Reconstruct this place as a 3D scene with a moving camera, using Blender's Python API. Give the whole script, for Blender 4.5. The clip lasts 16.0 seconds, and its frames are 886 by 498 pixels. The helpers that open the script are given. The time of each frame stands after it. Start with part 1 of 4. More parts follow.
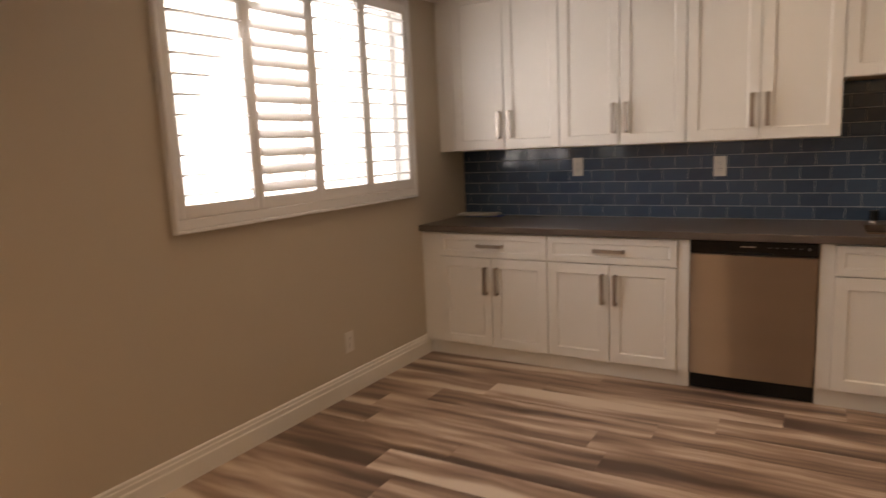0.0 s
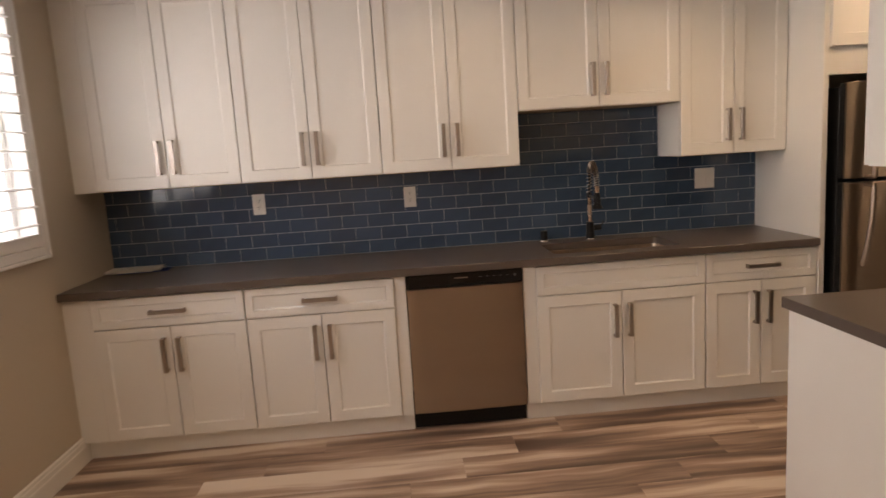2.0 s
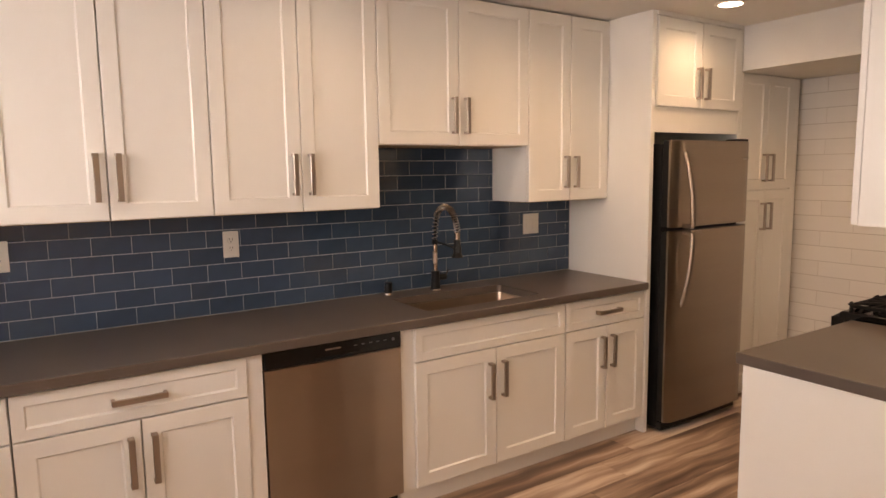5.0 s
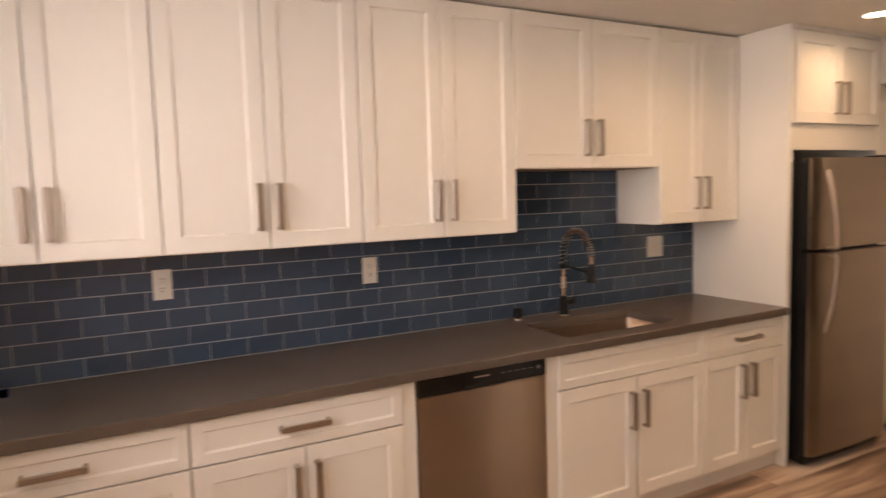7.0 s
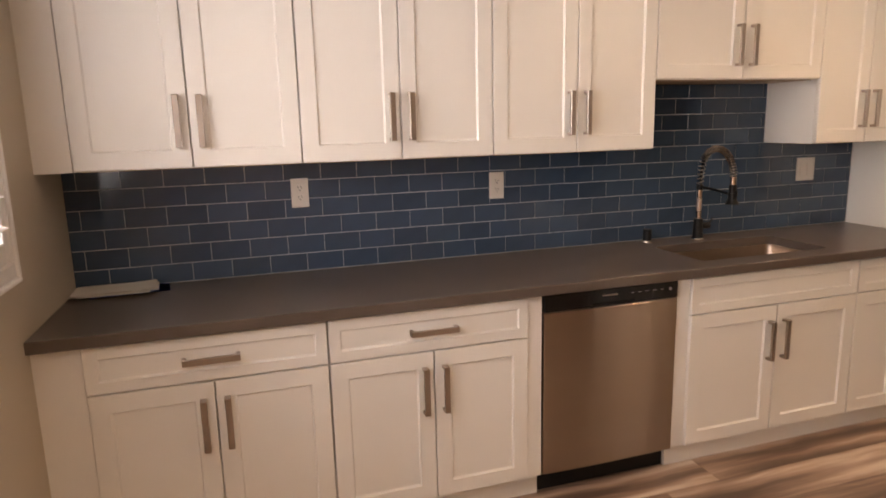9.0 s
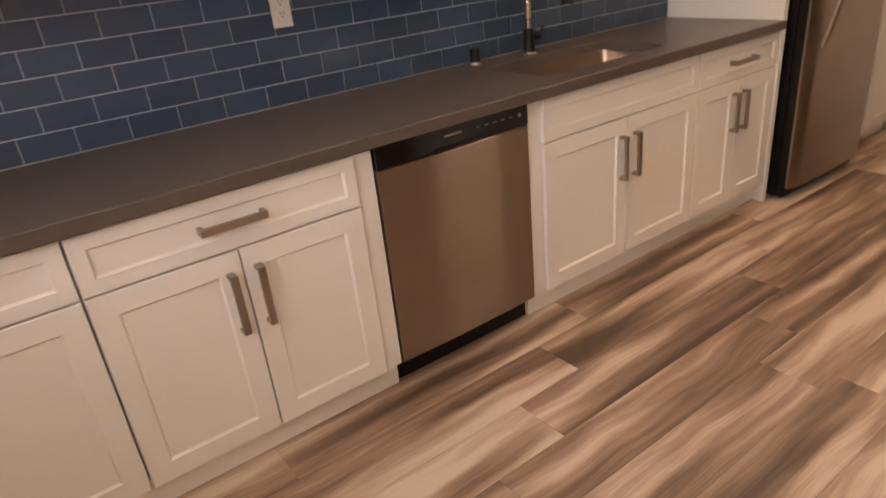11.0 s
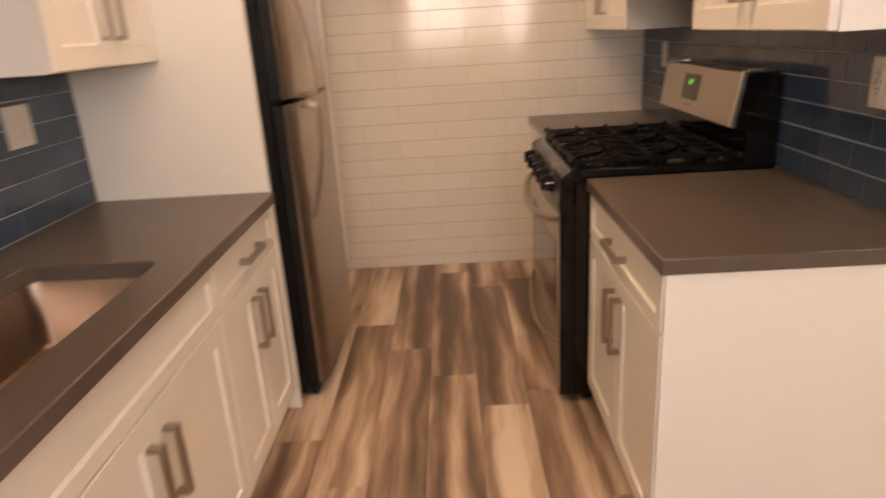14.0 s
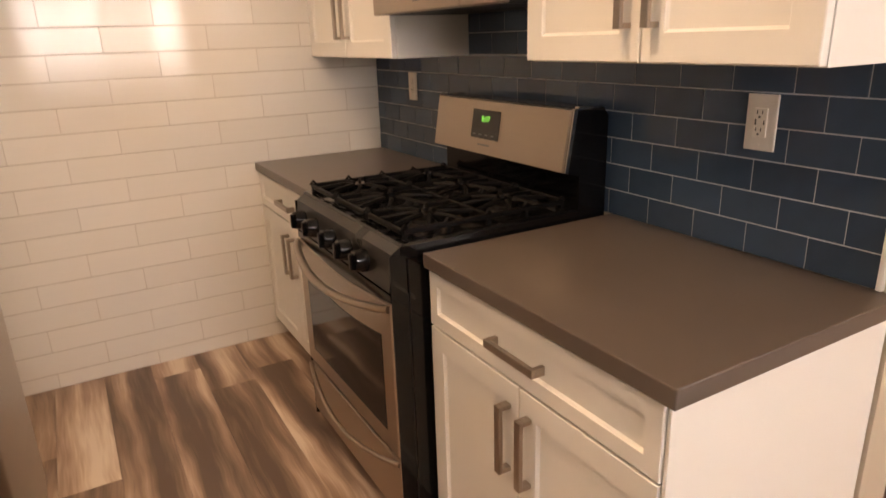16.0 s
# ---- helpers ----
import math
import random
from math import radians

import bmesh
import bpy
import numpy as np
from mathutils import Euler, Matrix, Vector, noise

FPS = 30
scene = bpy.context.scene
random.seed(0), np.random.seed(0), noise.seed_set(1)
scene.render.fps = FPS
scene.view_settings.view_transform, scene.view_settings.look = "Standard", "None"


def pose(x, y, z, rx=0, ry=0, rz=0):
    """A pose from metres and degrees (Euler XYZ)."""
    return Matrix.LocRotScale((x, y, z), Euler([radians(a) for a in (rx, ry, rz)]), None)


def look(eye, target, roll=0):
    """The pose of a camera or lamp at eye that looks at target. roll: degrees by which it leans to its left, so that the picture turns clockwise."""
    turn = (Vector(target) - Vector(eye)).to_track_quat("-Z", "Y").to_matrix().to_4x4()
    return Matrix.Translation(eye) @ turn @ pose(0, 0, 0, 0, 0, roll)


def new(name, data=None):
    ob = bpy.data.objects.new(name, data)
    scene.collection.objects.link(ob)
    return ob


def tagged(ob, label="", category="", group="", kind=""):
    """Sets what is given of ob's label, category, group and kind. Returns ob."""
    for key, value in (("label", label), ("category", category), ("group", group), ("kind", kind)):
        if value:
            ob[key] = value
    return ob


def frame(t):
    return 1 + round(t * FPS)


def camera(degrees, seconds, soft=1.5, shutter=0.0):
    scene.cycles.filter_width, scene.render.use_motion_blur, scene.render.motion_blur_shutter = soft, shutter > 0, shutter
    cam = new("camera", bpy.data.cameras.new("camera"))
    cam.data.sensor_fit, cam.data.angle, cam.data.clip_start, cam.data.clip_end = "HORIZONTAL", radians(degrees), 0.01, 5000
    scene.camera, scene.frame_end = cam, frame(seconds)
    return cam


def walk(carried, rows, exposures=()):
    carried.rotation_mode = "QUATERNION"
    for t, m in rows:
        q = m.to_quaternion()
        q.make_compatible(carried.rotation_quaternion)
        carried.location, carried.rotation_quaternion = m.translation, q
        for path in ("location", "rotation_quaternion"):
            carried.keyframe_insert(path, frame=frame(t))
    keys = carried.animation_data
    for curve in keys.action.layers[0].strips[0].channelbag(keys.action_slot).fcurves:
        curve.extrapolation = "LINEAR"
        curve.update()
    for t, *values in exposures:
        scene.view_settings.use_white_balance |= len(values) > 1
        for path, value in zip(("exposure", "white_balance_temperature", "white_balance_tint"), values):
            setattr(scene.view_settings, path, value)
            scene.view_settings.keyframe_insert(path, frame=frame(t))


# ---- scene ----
cam = camera(68.6, 16.0, shutter=0.5)
PATH = [
    (0, (2.354, -4.316, 1.426), (1.354, -2.613, 1.11), -2.6),
    (0.5, (2.197, -4.169, 1.467), (1.461, -2.334, 1.164), -3.8),
    (1, (2.09, -4.081, 1.458), (1.608, -2.164, 1.153), -2.4),
    (1.5, (1.853, -4.025, 1.5), (1.792, -2.054, 1.166), -3.7),
    (2, (1.73, -3.931, 1.494), (1.862, -1.959, 1.191), -3.6),
    (2.5, (1.631, -3.738, 1.488), (1.976, -1.791, 1.187), -3.9),
    (3, (1.551, -3.593, 1.513), (2.05, -1.683, 1.19), -1.2),
    (3.5, (1.341, -3.43, 1.512), (2.111, -1.614, 1.185), -3.4),
    (4, (1.2, -3.3, 1.528), (2.132, -1.558, 1.218), -2.2),
    (6.5, (0.744, -2.843, 1.567), (1.911, -1.227, 1.408), -2.1),
    (7, (0.699, -2.84, 1.574), (1.634, -1.081, 1.402), -1.7),
    (7.5, (0.672, -2.831, 1.561), (1.388, -0.971, 1.391), -1.6),
    (8, (0.645, -2.821, 1.546), (1.221, -0.918, 1.326), -1.7),
    (8.5, (0.641, -2.807, 1.546), (1.212, -0.917, 1.227), -1.3),
    (9, (0.644, -2.794, 1.516), (1.248, -0.926, 1.133), -1.4),
    (9.5, (0.667, -2.763, 1.499), (1.363, -0.952, 1.012), -1.2),
    (10, (0.738, -2.643, 1.452), (1.566, -0.925, 0.846), -2.6),
    (12.5, (1.144, -1.665, 1.331), (2.438, -0.548, 0.295), -5.3),
    (13, (1.335, -1.565, 1.381), (2.88, -0.656, 0.496), -3.7),
    (13.5, (1.531, -1.409, 1.398), (3.329, -0.948, 0.653), -4.2),
    (14, (1.696, -1.298, 1.423), (3.589, -1.253, 0.779), -3.5),
    (14.5, (1.953, -1.279, 1.438), (3.847, -1.537, 0.849), -4.6),
    (15, (2.162, -1.22, 1.443), (4.04, -1.695, 0.946), -1.2),
    (15.5, (2.357, -1.081, 1.45), (4.118, -1.882, 0.943), -3.0),
    (16, (2.476, -1.004, 1.436), (4.129, -1.945, 0.816), -1.9),
]
walk(cam, [(t, look(eye, target, roll)) for t, eye, target, roll in PATH],
     exposures=[(0.0, 2.26, 7300, 14), (0.5, 2.14, 7150, 13), (1.5, 2.28, 7200, 15), (2.5, 2.65, 7000, 14), (3.5, 2.82, 7250, 16), (6.5, 2.86, 7800, 20), (9.0, 2.85, 7300, 18), (10.0, 2.83, 7200, 18), (12.5, 2.98, 7700, 21), (14.0, 3.07, 7800, 20), (15.5, 3.14, 7300, 16), (16.0, 3.36, 7250, 16)])

# ---- world, sun, lamps ----
LIN = lambda r, g, b: (r, g, b, 1.0)
world = bpy.data.worlds.new("sky")
scene.world = world
world.use_nodes = True
wn = world.node_tree
wn.nodes.clear()
sky = wn.nodes.new("ShaderNodeTexSky")
sky.sky_type, sky.sun_disc = "NISHITA", False
SUN_EL, SUN_AZ = 48.0, 75.0
sky.sun_elevation, sky.sun_rotation = radians(SUN_EL), radians(SUN_AZ)
bgn, outn = wn.nodes.new("ShaderNodeBackground"), wn.nodes.new("ShaderNodeOutputWorld")
bgn.inputs[1].default_value = 0.12
wn.links.new(sky.outputs[0], bgn.inputs[0])
wn.links.new(bgn.outputs[0], outn.inputs[0])
sun = new("sun", bpy.data.lights.new("sun", "SUN"))
sun.data.energy, sun.data.angle, sun.data.color = 4.0, radians(0.53), (1.0, 0.95, 0.88)
SD = Vector((math.sin(radians(SUN_AZ)) * math.cos(radians(SUN_EL)), math.cos(radians(SUN_AZ)) * math.cos(radians(SUN_EL)), math.sin(radians(SUN_EL))))
sun.matrix_world = look(SD * 20, (0, 0, 0))

WARM = (1.0, 0.69, 0.43)
WEST = pose(0.036, 0, 0, 0, 0, -1.6)


def area(name, m, sx, sy, watts, colour, shape="RECTANGLE", spread=180):
    lamp = new(name, bpy.data.lights.new(name, "AREA"))
    d = lamp.data
    d.shape, d.size, d.size_y, d.energy, d.color, d.spread = shape, sx, sy, watts, colour, radians(spread)
    lamp.matrix_world = m
    return lamp


# downlights: place, height of the ceiling there, watts
# third, fifth and sixth have no known source: added to brighten the room
LIGHTS = [(4.24, -0.92, 2.41, 0.40), (3.21, -0.87, 2.41, 0.31), (3.5, -1.45, 2.41, 0.80), (4.98, -1.5, 2.14, 0.40), (2.15, -0.86, 2.41, 0.20), (0.65, -2.0, 2.41, 0.42),
          (3.75, -3.2, 2.41, 0.5), (0.95, -5.1, 2.41, 3.6), (2.95, -5.5, 2.41, 0.9)]
for lx, ly, lz, lw in LIGHTS:
    area("downlight_and_fill_lamp", look((lx, ly, lz - 0.025), (lx, ly, 0)), 0.11, 0.11, lw, WARM, "DISK", 150)
area("window_fill_lamp", WEST @ look((-0.2, -1.60, 1.73), (1.0, -1.19, 1.42)), 1.72, 1.1, 5.4, (0.97, 0.95, 1.0))

# fill daylight for an assumed, unseen window at the dining end
area("window_fill_lamp", WEST @ look((-0.2, -4.55, 1.73), (1.0, -4.1, 1.35)), 1.5, 1.1, 1.3, (0.95, 0.96, 1.0))

# ---- materials ----


def mat(name, colour, rough=0.5, metal=0.0, bump=0.0, bscale=60.0, vary=0.06, vscale=3.0, stretch=(1, 1, 1), coat=0.0, island=0.0, spec=0.5, rvary=0.06):
    m = bpy.data.materials.new(name)
    m.use_nodes = True
    nt = m.node_tree
    b = nt.nodes["Principled BSDF"]
    N = nt.nodes.new
    tc = N("ShaderNodeTexCoord")
    mp = N("ShaderNodeMapping")
    mp.inputs["Scale"].default_value = stretch
    nt.links.new(tc.outputs["Object"], mp.inputs[0])
    big, fine = N("ShaderNodeTexNoise"), N("ShaderNodeTexNoise")
    big.inputs["Scale"].default_value, fine.inputs["Scale"].default_value = vscale, bscale
    fine.inputs["Detail"].default_value = 4
    nt.links.new(mp.outputs[0], big.inputs["Vector"])
    nt.links.new(mp.outputs[0], fine.inputs["Vector"])
    add = N("ShaderNodeMath")
    add.operation = "MULTIPLY_ADD"
    add.inputs[1].default_value = 0.4
    nt.links.new(fine.outputs[0], add.inputs[0])
    nt.links.new(big.outputs[0], add.inputs[2])
    ramp = N("ShaderNodeMapRange")
    ramp.inputs[1].default_value, ramp.inputs[2].default_value = 0.4, 1.0
    ramp.inputs[3].default_value, ramp.inputs[4].default_value = 1 - vary, 1 + vary
    nt.links.new(add.outputs[0], ramp.inputs[0])
    last = ramp.outputs[0]
    if island:
        oi = N("ShaderNodeObjectInfo")
        r2 = N("ShaderNodeMapRange")
        r2.inputs[3].default_value, r2.inputs[4].default_value = 1 - island, 1 + island
        nt.links.new(oi.outputs["Random"], r2.inputs[0])
        mul = N("ShaderNodeMath")
        mul.operation = "MULTIPLY"
        nt.links.new(last, mul.inputs[0])
        nt.links.new(r2.outputs[0], mul.inputs[1])
        last = mul.outputs[0]
    vm = N("ShaderNodeVectorMath")
    vm.operation = "SCALE"
    vm.inputs[0].default_value = colour
    nt.links.new(last, vm.inputs["Scale"])
    nt.links.new(vm.outputs[0], b.inputs["Base Color"])
    rr = N("ShaderNodeMapRange")
    rr.inputs[1].default_value, rr.inputs[2].default_value = 0.3, 0.7
    rr.inputs[3].default_value, rr.inputs[4].default_value = max(0.02, rough - rvary), rough + rvary
    nt.links.new(big.outputs[0], rr.inputs[0])
    nt.links.new(rr.outputs[0], b.inputs["Roughness"])
    b.inputs["Metallic"].default_value = metal
    b.inputs["Coat Weight"].default_value = coat
    b.inputs["Specular IOR Level"].default_value = spec
    if bump:
        bp = N("ShaderNodeBump")
        bp.inputs["Strength"].default_value, bp.inputs["Distance"].default_value = bump, 0.002
        nt.links.new(fine.outputs[0], bp.inputs["Height"])
        nt.links.new(bp.outputs[0], b.inputs["Normal"])
    return m


CAB = mat("cabinet_paint", (0.80, 0.78, 0.73), 0.33, bump=0.04, bscale=220, vary=0.015, rvary=0.0)
WALLP = mat("wall_paint", (0.53, 0.46, 0.36), 0.6, bump=0.12, bscale=260, vary=0.015, vscale=1.0)
CEILP = mat("ceiling_paint", (0.76, 0.73, 0.68), 0.8, bump=0.15, bscale=180, vary=0.03)
TRIM = mat("trim_paint", (0.78, 0.75, 0.69), 0.35, bump=0.03, bscale=150, vary=0.03)
SHUT = mat("shutter_paint", (0.82, 0.81, 0.79), 0.35, vary=0.02)
QUARTZ = mat("grey_quartz", (0.106, 0.084, 0.070), 0.29, bump=0.02, bscale=420, vary=0.06, vscale=5, rvary=0.0)
BTILE = mat("blue_tile", (0.043, 0.072, 0.119), 0.10, bump=0.02, bscale=16, vary=0.14, vscale=5, island=0.15, rvary=0.03)
WTILE = mat("white_tile", (0.72, 0.68, 0.62), 0.08, bump=0.45, bscale=9, vary=0.02, vscale=4, island=0.03, rvary=0.02, stretch=(0.14, 1, 6))
GROUT = mat("pale_grout", (0.40, 0.44, 0.50), 0.85, bump=0.2, bscale=500, vary=0.1)
WGROUT = mat("sand_grout", (0.42, 0.355, 0.29), 0.85, bump=0.2, bscale=500, vary=0.1)
STEEL = mat("brushed_steel", (0.37, 0.305, 0.26), 0.32, 1.0, bump=0.02, bscale=300, vary=0.05, stretch=(0.02, 0.02, 1.5), rvary=0.0)
FSTEEL = mat("darker_brushed_steel", (0.38, 0.315, 0.262), 0.34, 1.0, bump=0.02, bscale=300, vary=0.08, stretch=(0.02, 0.02, 1.5), rvary=0.0)
STEELH = mat("brushed_steel_level", (0.39, 0.325, 0.265), 0.32, 1.0, bump=0.06, bscale=300, vary=0.05, stretch=(0.02, 1.5, 1.5), rvary=0.03)
for _m, _a in ((STEEL, 1.0), (FSTEEL, 1.0), (STEELH, 0.6)):
    _b = _m.node_tree.nodes["Principled BSDF"]
    _b.inputs["Anisotropic"].default_value = _a
    _t = _m.node_tree.nodes.new("ShaderNodeCombineXYZ")
    _t.inputs[2].default_value = 1.0
    _m.node_tree.links.new(_t.outputs[0], _b.inputs["Tangent"])
SINKM = mat("sink_steel", (0.40, 0.31, 0.245), 0.33, 1.0, bump=0.05, bscale=260, vary=0.05, stretch=(0.05, 1, 1))
NICKEL = mat("brushed_nickel", (0.41, 0.36, 0.32), 0.31, 1.0, bump=0.05, bscale=500, vary=0.05)
CHROME = mat("bright_steel", (0.62, 0.58, 0.54), 0.16, 1.0, vary=0.03)
BRASS = mat("warm_steel", (0.55, 0.42, 0.33), 0.28, 1.0, vary=0.04)
BLACKG = mat("black_enamel", (0.004, 0.004, 0.0045), 0.12, vary=0.2, rvary=0.03, spec=0.4)
BLACKM = mat("black_matte", (0.006, 0.006, 0.006), 0.45, bump=0.05, vary=0.2, spec=0.3)
IRON = mat("cast_iron", (0.003, 0.0028, 0.0028), 0.55, spec=0.14, bump=0.25, bscale=380, vary=0.2)
DGLASS = mat("dark_glass", (0.012, 0.010, 0.009), 0.05, vary=0.1, rvary=0.02)
PLASTIC = mat("white_plastic", (0.70, 0.66, 0.60), 0.35, vary=0.02)
SLOT = mat("dark_slot", (0.02, 0.02, 0.02), 0.6)
PAPER = mat("paper", (0.74, 0.71, 0.66), 0.8, vary=0.05, vscale=8)
BLUEP = mat("blue_cover", (0.09, 0.19, 0.60), 0.5)
RAW = mat("raw_ply", (0.42, 0.30, 0.19), 0.6, bump=0.1, vary=0.15, vscale=20, stretch=(0.1, 1, 1))
STUCCO = mat("pale_stucco", (0.72, 0.70, 0.66), 0.9, bump=0.4, bscale=90, vary=0.06)
CONCRETE = mat("concrete", (0.38, 0.37, 0.35), 0.85, bump=0.3, bscale=60, vary=0.12)
GREYT = mat("grey_print", (0.16, 0.16, 0.165), 0.5)


def emit(name, colour, power):
    m = bpy.data.materials.new(name)
    m.use_nodes = True
    b = m.node_tree.nodes["Principled BSDF"]
    b.inputs["Base Color"].default_value = (0.02, 0.02, 0.02, 1)
    b.inputs["Emission Color"].default_value = LIN(*colour)
    b.inputs["Emission Strength"].default_value = power
    return m


LED = emit("lamp_lens", (1.0, 0.86, 0.68), 3)
PANELM = mat("dark_panel_enamel", (0.010, 0.009, 0.008), 0.30, 0.0, vary=0.05, spec=0.35)
GREEN = emit("green_digits", (0.25, 1.0, 0.1), 0.11)

GLASS = bpy.data.materials.new("clear_glass")
GLASS.use_nodes = True
_g = GLASS.node_tree.nodes["Principled BSDF"]
_g.inputs["Base Color"].default_value, _g.inputs["Roughness"].default_value = LIN(1, 1, 1), 0.0
_g.inputs["Transmission Weight"].default_value, _g.inputs["IOR"].default_value = 1.0, 1.45


def plank_material():
    m = bpy.data.materials.new("vinyl_plank")
    m.use_nodes = True
    nt = m.node_tree
    b = nt.nodes["Principled BSDF"]
    N, L = nt.nodes.new, nt.links.new
    tc, oi = N("ShaderNodeTexCoord"), N("ShaderNodeObjectInfo")
    off = N("ShaderNodeVectorMath")
    off.operation = "MULTIPLY_ADD"
    off.inputs[1].default_value = (37.0, 23.0, 0.0)
    L(oi.outputs["Random"], off.inputs[0])
    L(tc.outputs["Object"], off.inputs[2])
    # the streaks of a plank run along it and wander a little
    warp = N("ShaderNodeTexNoise")
    warp.inputs["Scale"].default_value = 2.2
    L(off.outputs[0], warp.inputs["Vector"])
    wadd = N("ShaderNodeVectorMath")
    wadd.operation = "MULTIPLY_ADD"
    wadd.inputs[1].default_value = (0.0, 0.07, 0.0)
    L(warp.outputs["Color"], wadd.inputs[0])
    L(off.outputs[0], wadd.inputs[2])
    mp = N("ShaderNodeMapping")
    mp.inputs["Scale"].default_value = (0.50, 5.8, 1.0)
    L(wadd.outputs[0], mp.inputs[0])
    streak = N("ShaderNodeTexNoise")
    streak.inputs["Scale"].default_value, streak.inputs["Detail"].default_value, streak.inputs["Roughness"].default_value = 1.3, 4, 0.52
    L(mp.outputs[0], streak.inputs["Vector"])
    mp2 = N("ShaderNodeMapping")
    mp2.inputs["Scale"].default_value = (6.0, 160.0, 1.0)
    L(wadd.outputs[0], mp2.inputs[0])
    grain = N("ShaderNodeTexNoise")
    grain.inputs["Scale"].default_value, grain.inputs["Detail"].default_value = 1.0, 4
    L(mp2.outputs[0], grain.inputs["Vector"])
    mix = N("ShaderNodeMath")
    mix.operation = "MULTIPLY_ADD"
    mix.inputs[1].default_value = 0.10
    L(grain.outputs[0], mix.inputs[0])
    L(streak.outputs[0], mix.inputs[2])
    shift = N("ShaderNodeMapRange")
    shift.inputs[3].default_value, shift.inputs[4].default_value = -0.13, 0.01
    L(oi.outputs["Random"], shift.inputs[0])
    tot = N("ShaderNodeMath")
    tot.operation = "ADD"
    L(mix.outputs[0], tot.inputs[0])
    L(shift.outputs[0], tot.inputs[1])
    ramp = N("ShaderNodeValToRGB")
    e = ramp.color_ramp.elements
    e[0].position, e[0].color = 0.35, LIN(0.105, 0.067, 0.050)
    e[1].position, e[1].color = 0.62, LIN(0.66, 0.56, 0.46)
    for p, c in ((0.42, (0.20, 0.134, 0.098)), (0.50, (0.36, 0.250, 0.183)), (0.56, (0.52, 0.40, 0.31))):
        n = ramp.color_ramp.elements.new(p)
        n.color = LIN(*c)
    L(tot.outputs[0], ramp.inputs[0])
    L(ramp.outputs[0], b.inputs["Base Color"])
    rr = N("ShaderNodeMapRange")
    rr.inputs[3].default_value, rr.inputs[4].default_value = 0.30, 0.46
    L(grain.outputs[0], rr.inputs[0])
    L(rr.outputs[0], b.inputs["Roughness"])
    bp = N("ShaderNodeBump")
    bp.inputs["Strength"].default_value, bp.inputs["Distance"].default_value = 0.12, 0.001
    L(grain.outputs[0], bp.inputs["Height"])
    L(bp.outputs[0], b.inputs["Normal"])
    return m


PLANK = plank_material()
SEAM = mat("dark_underlay", (0.03, 0.02, 0.015), 0.9)

# ---- building helpers ----


def box(bm, x0, x1, y0, y1, z0, z1, bevel=0.0, seg=1):
    r = bmesh.ops.create_cube(bm, size=1.0, matrix=Matrix.LocRotScale(((x0 + x1) / 2, (y0 + y1) / 2, (z0 + z1) / 2), None, (abs(x1 - x0), abs(y1 - y0), abs(z1 - z0))))
    if bevel:
        edges = {e for v in r["verts"] for e in v.link_edges}
        bmesh.ops.bevel(bm, geom=list(edges), offset=bevel, segments=seg, affect="EDGES", profile=0.5)
    return bm


def cyl(bm, a, b, r0, r1=None, seg=20, caps=True):
    a, b = Vector(a), Vector(b)
    m = Matrix.Translation((a + b) / 2) @ (b - a).to_track_quat("Z", "Y").to_matrix().to_4x4()
    bmesh.ops.create_cone(bm, cap_ends=caps, segments=seg, radius1=r0, radius2=r0 if r1 is None else r1, depth=(b - a).length, matrix=m)
    return bm


def loops(bm, rings, close=True, cap0=True, cap1=True):
    """Bridges rings of equal length."""
    vs = [[bm.verts.new(p) for p in ring] for ring in rings]
    n = len(vs[0])
    for r0, r1 in zip(vs, vs[1:]):
        for i in range(n if close else n - 1):
            j = (i + 1) % n
            bm.faces.new((r0[i], r0[j], r1[j], r1[i]))
    if cap0:
        bm.faces.new(list(reversed(vs[0])))
    if cap1:
        bm.faces.new(vs[-1])
    return bm


def tube(bm, pts, r, seg=10, flat=1.0, caps=True):
    """A round or oval bar along points; flat squeezes it across its second axis."""
    pts = [Vector(p) for p in pts]
    rings, up = [], None
    for i, p in enumerate(pts):
        d = (pts[min(i + 1, len(pts) - 1)] - pts[max(i - 1, 0)]).normalized()
        if up is None:
            up = d.orthogonal().normalized() if abs(d.z) > 0.9 else Vector((0, 0, 1))
        side = d.cross(up).normalized()
        up = side.cross(d).normalized()
        rings.append([p + side * r * math.cos(a) + up * r * flat * math.sin(a) for a in (2 * math.pi * k / seg for k in range(seg))])
    return loops(bm, rings, cap0=caps, cap1=caps)


def thing(name, at=(0, 0, 0), label="", category="", group="", kind="", rz=0):
    ob = new(name)
    ob.matrix_world = pose(*at, 0, 0, rz)
    ob.empty_display_size = 0.1
    return tagged(ob, label, category, group, kind)


def part(name, bm, material, parent=None, label="", smooth=False, at=None, kind="", category="", group=""):
    if isinstance(bm, bpy.types.Mesh):
        me = bm
    else:
        bmesh.ops.recalc_face_normals(bm, faces=bm.faces)
        me = bpy.data.meshes.new(name)
        bm.to_mesh(me)
        bm.free()
        me.materials.append(material)
        for p in me.polygons:
            p.use_smooth = smooth
        if smooth:
            me.set_sharp_from_angle(angle=radians(35))
    ob = new(name, me)
    if at is not None:
        ob.location = at
    if parent is not None:
        ob.parent = parent
    return tagged(ob, label, category, group, kind)


def B(*a, **k):
    return box(bmesh.new(), *a, **k)


def rect(x0, x1, z0, z1, y):
    return [(x0, y, z0), (x1, y, z0), (x1, y, z1), (x0, y, z1)]


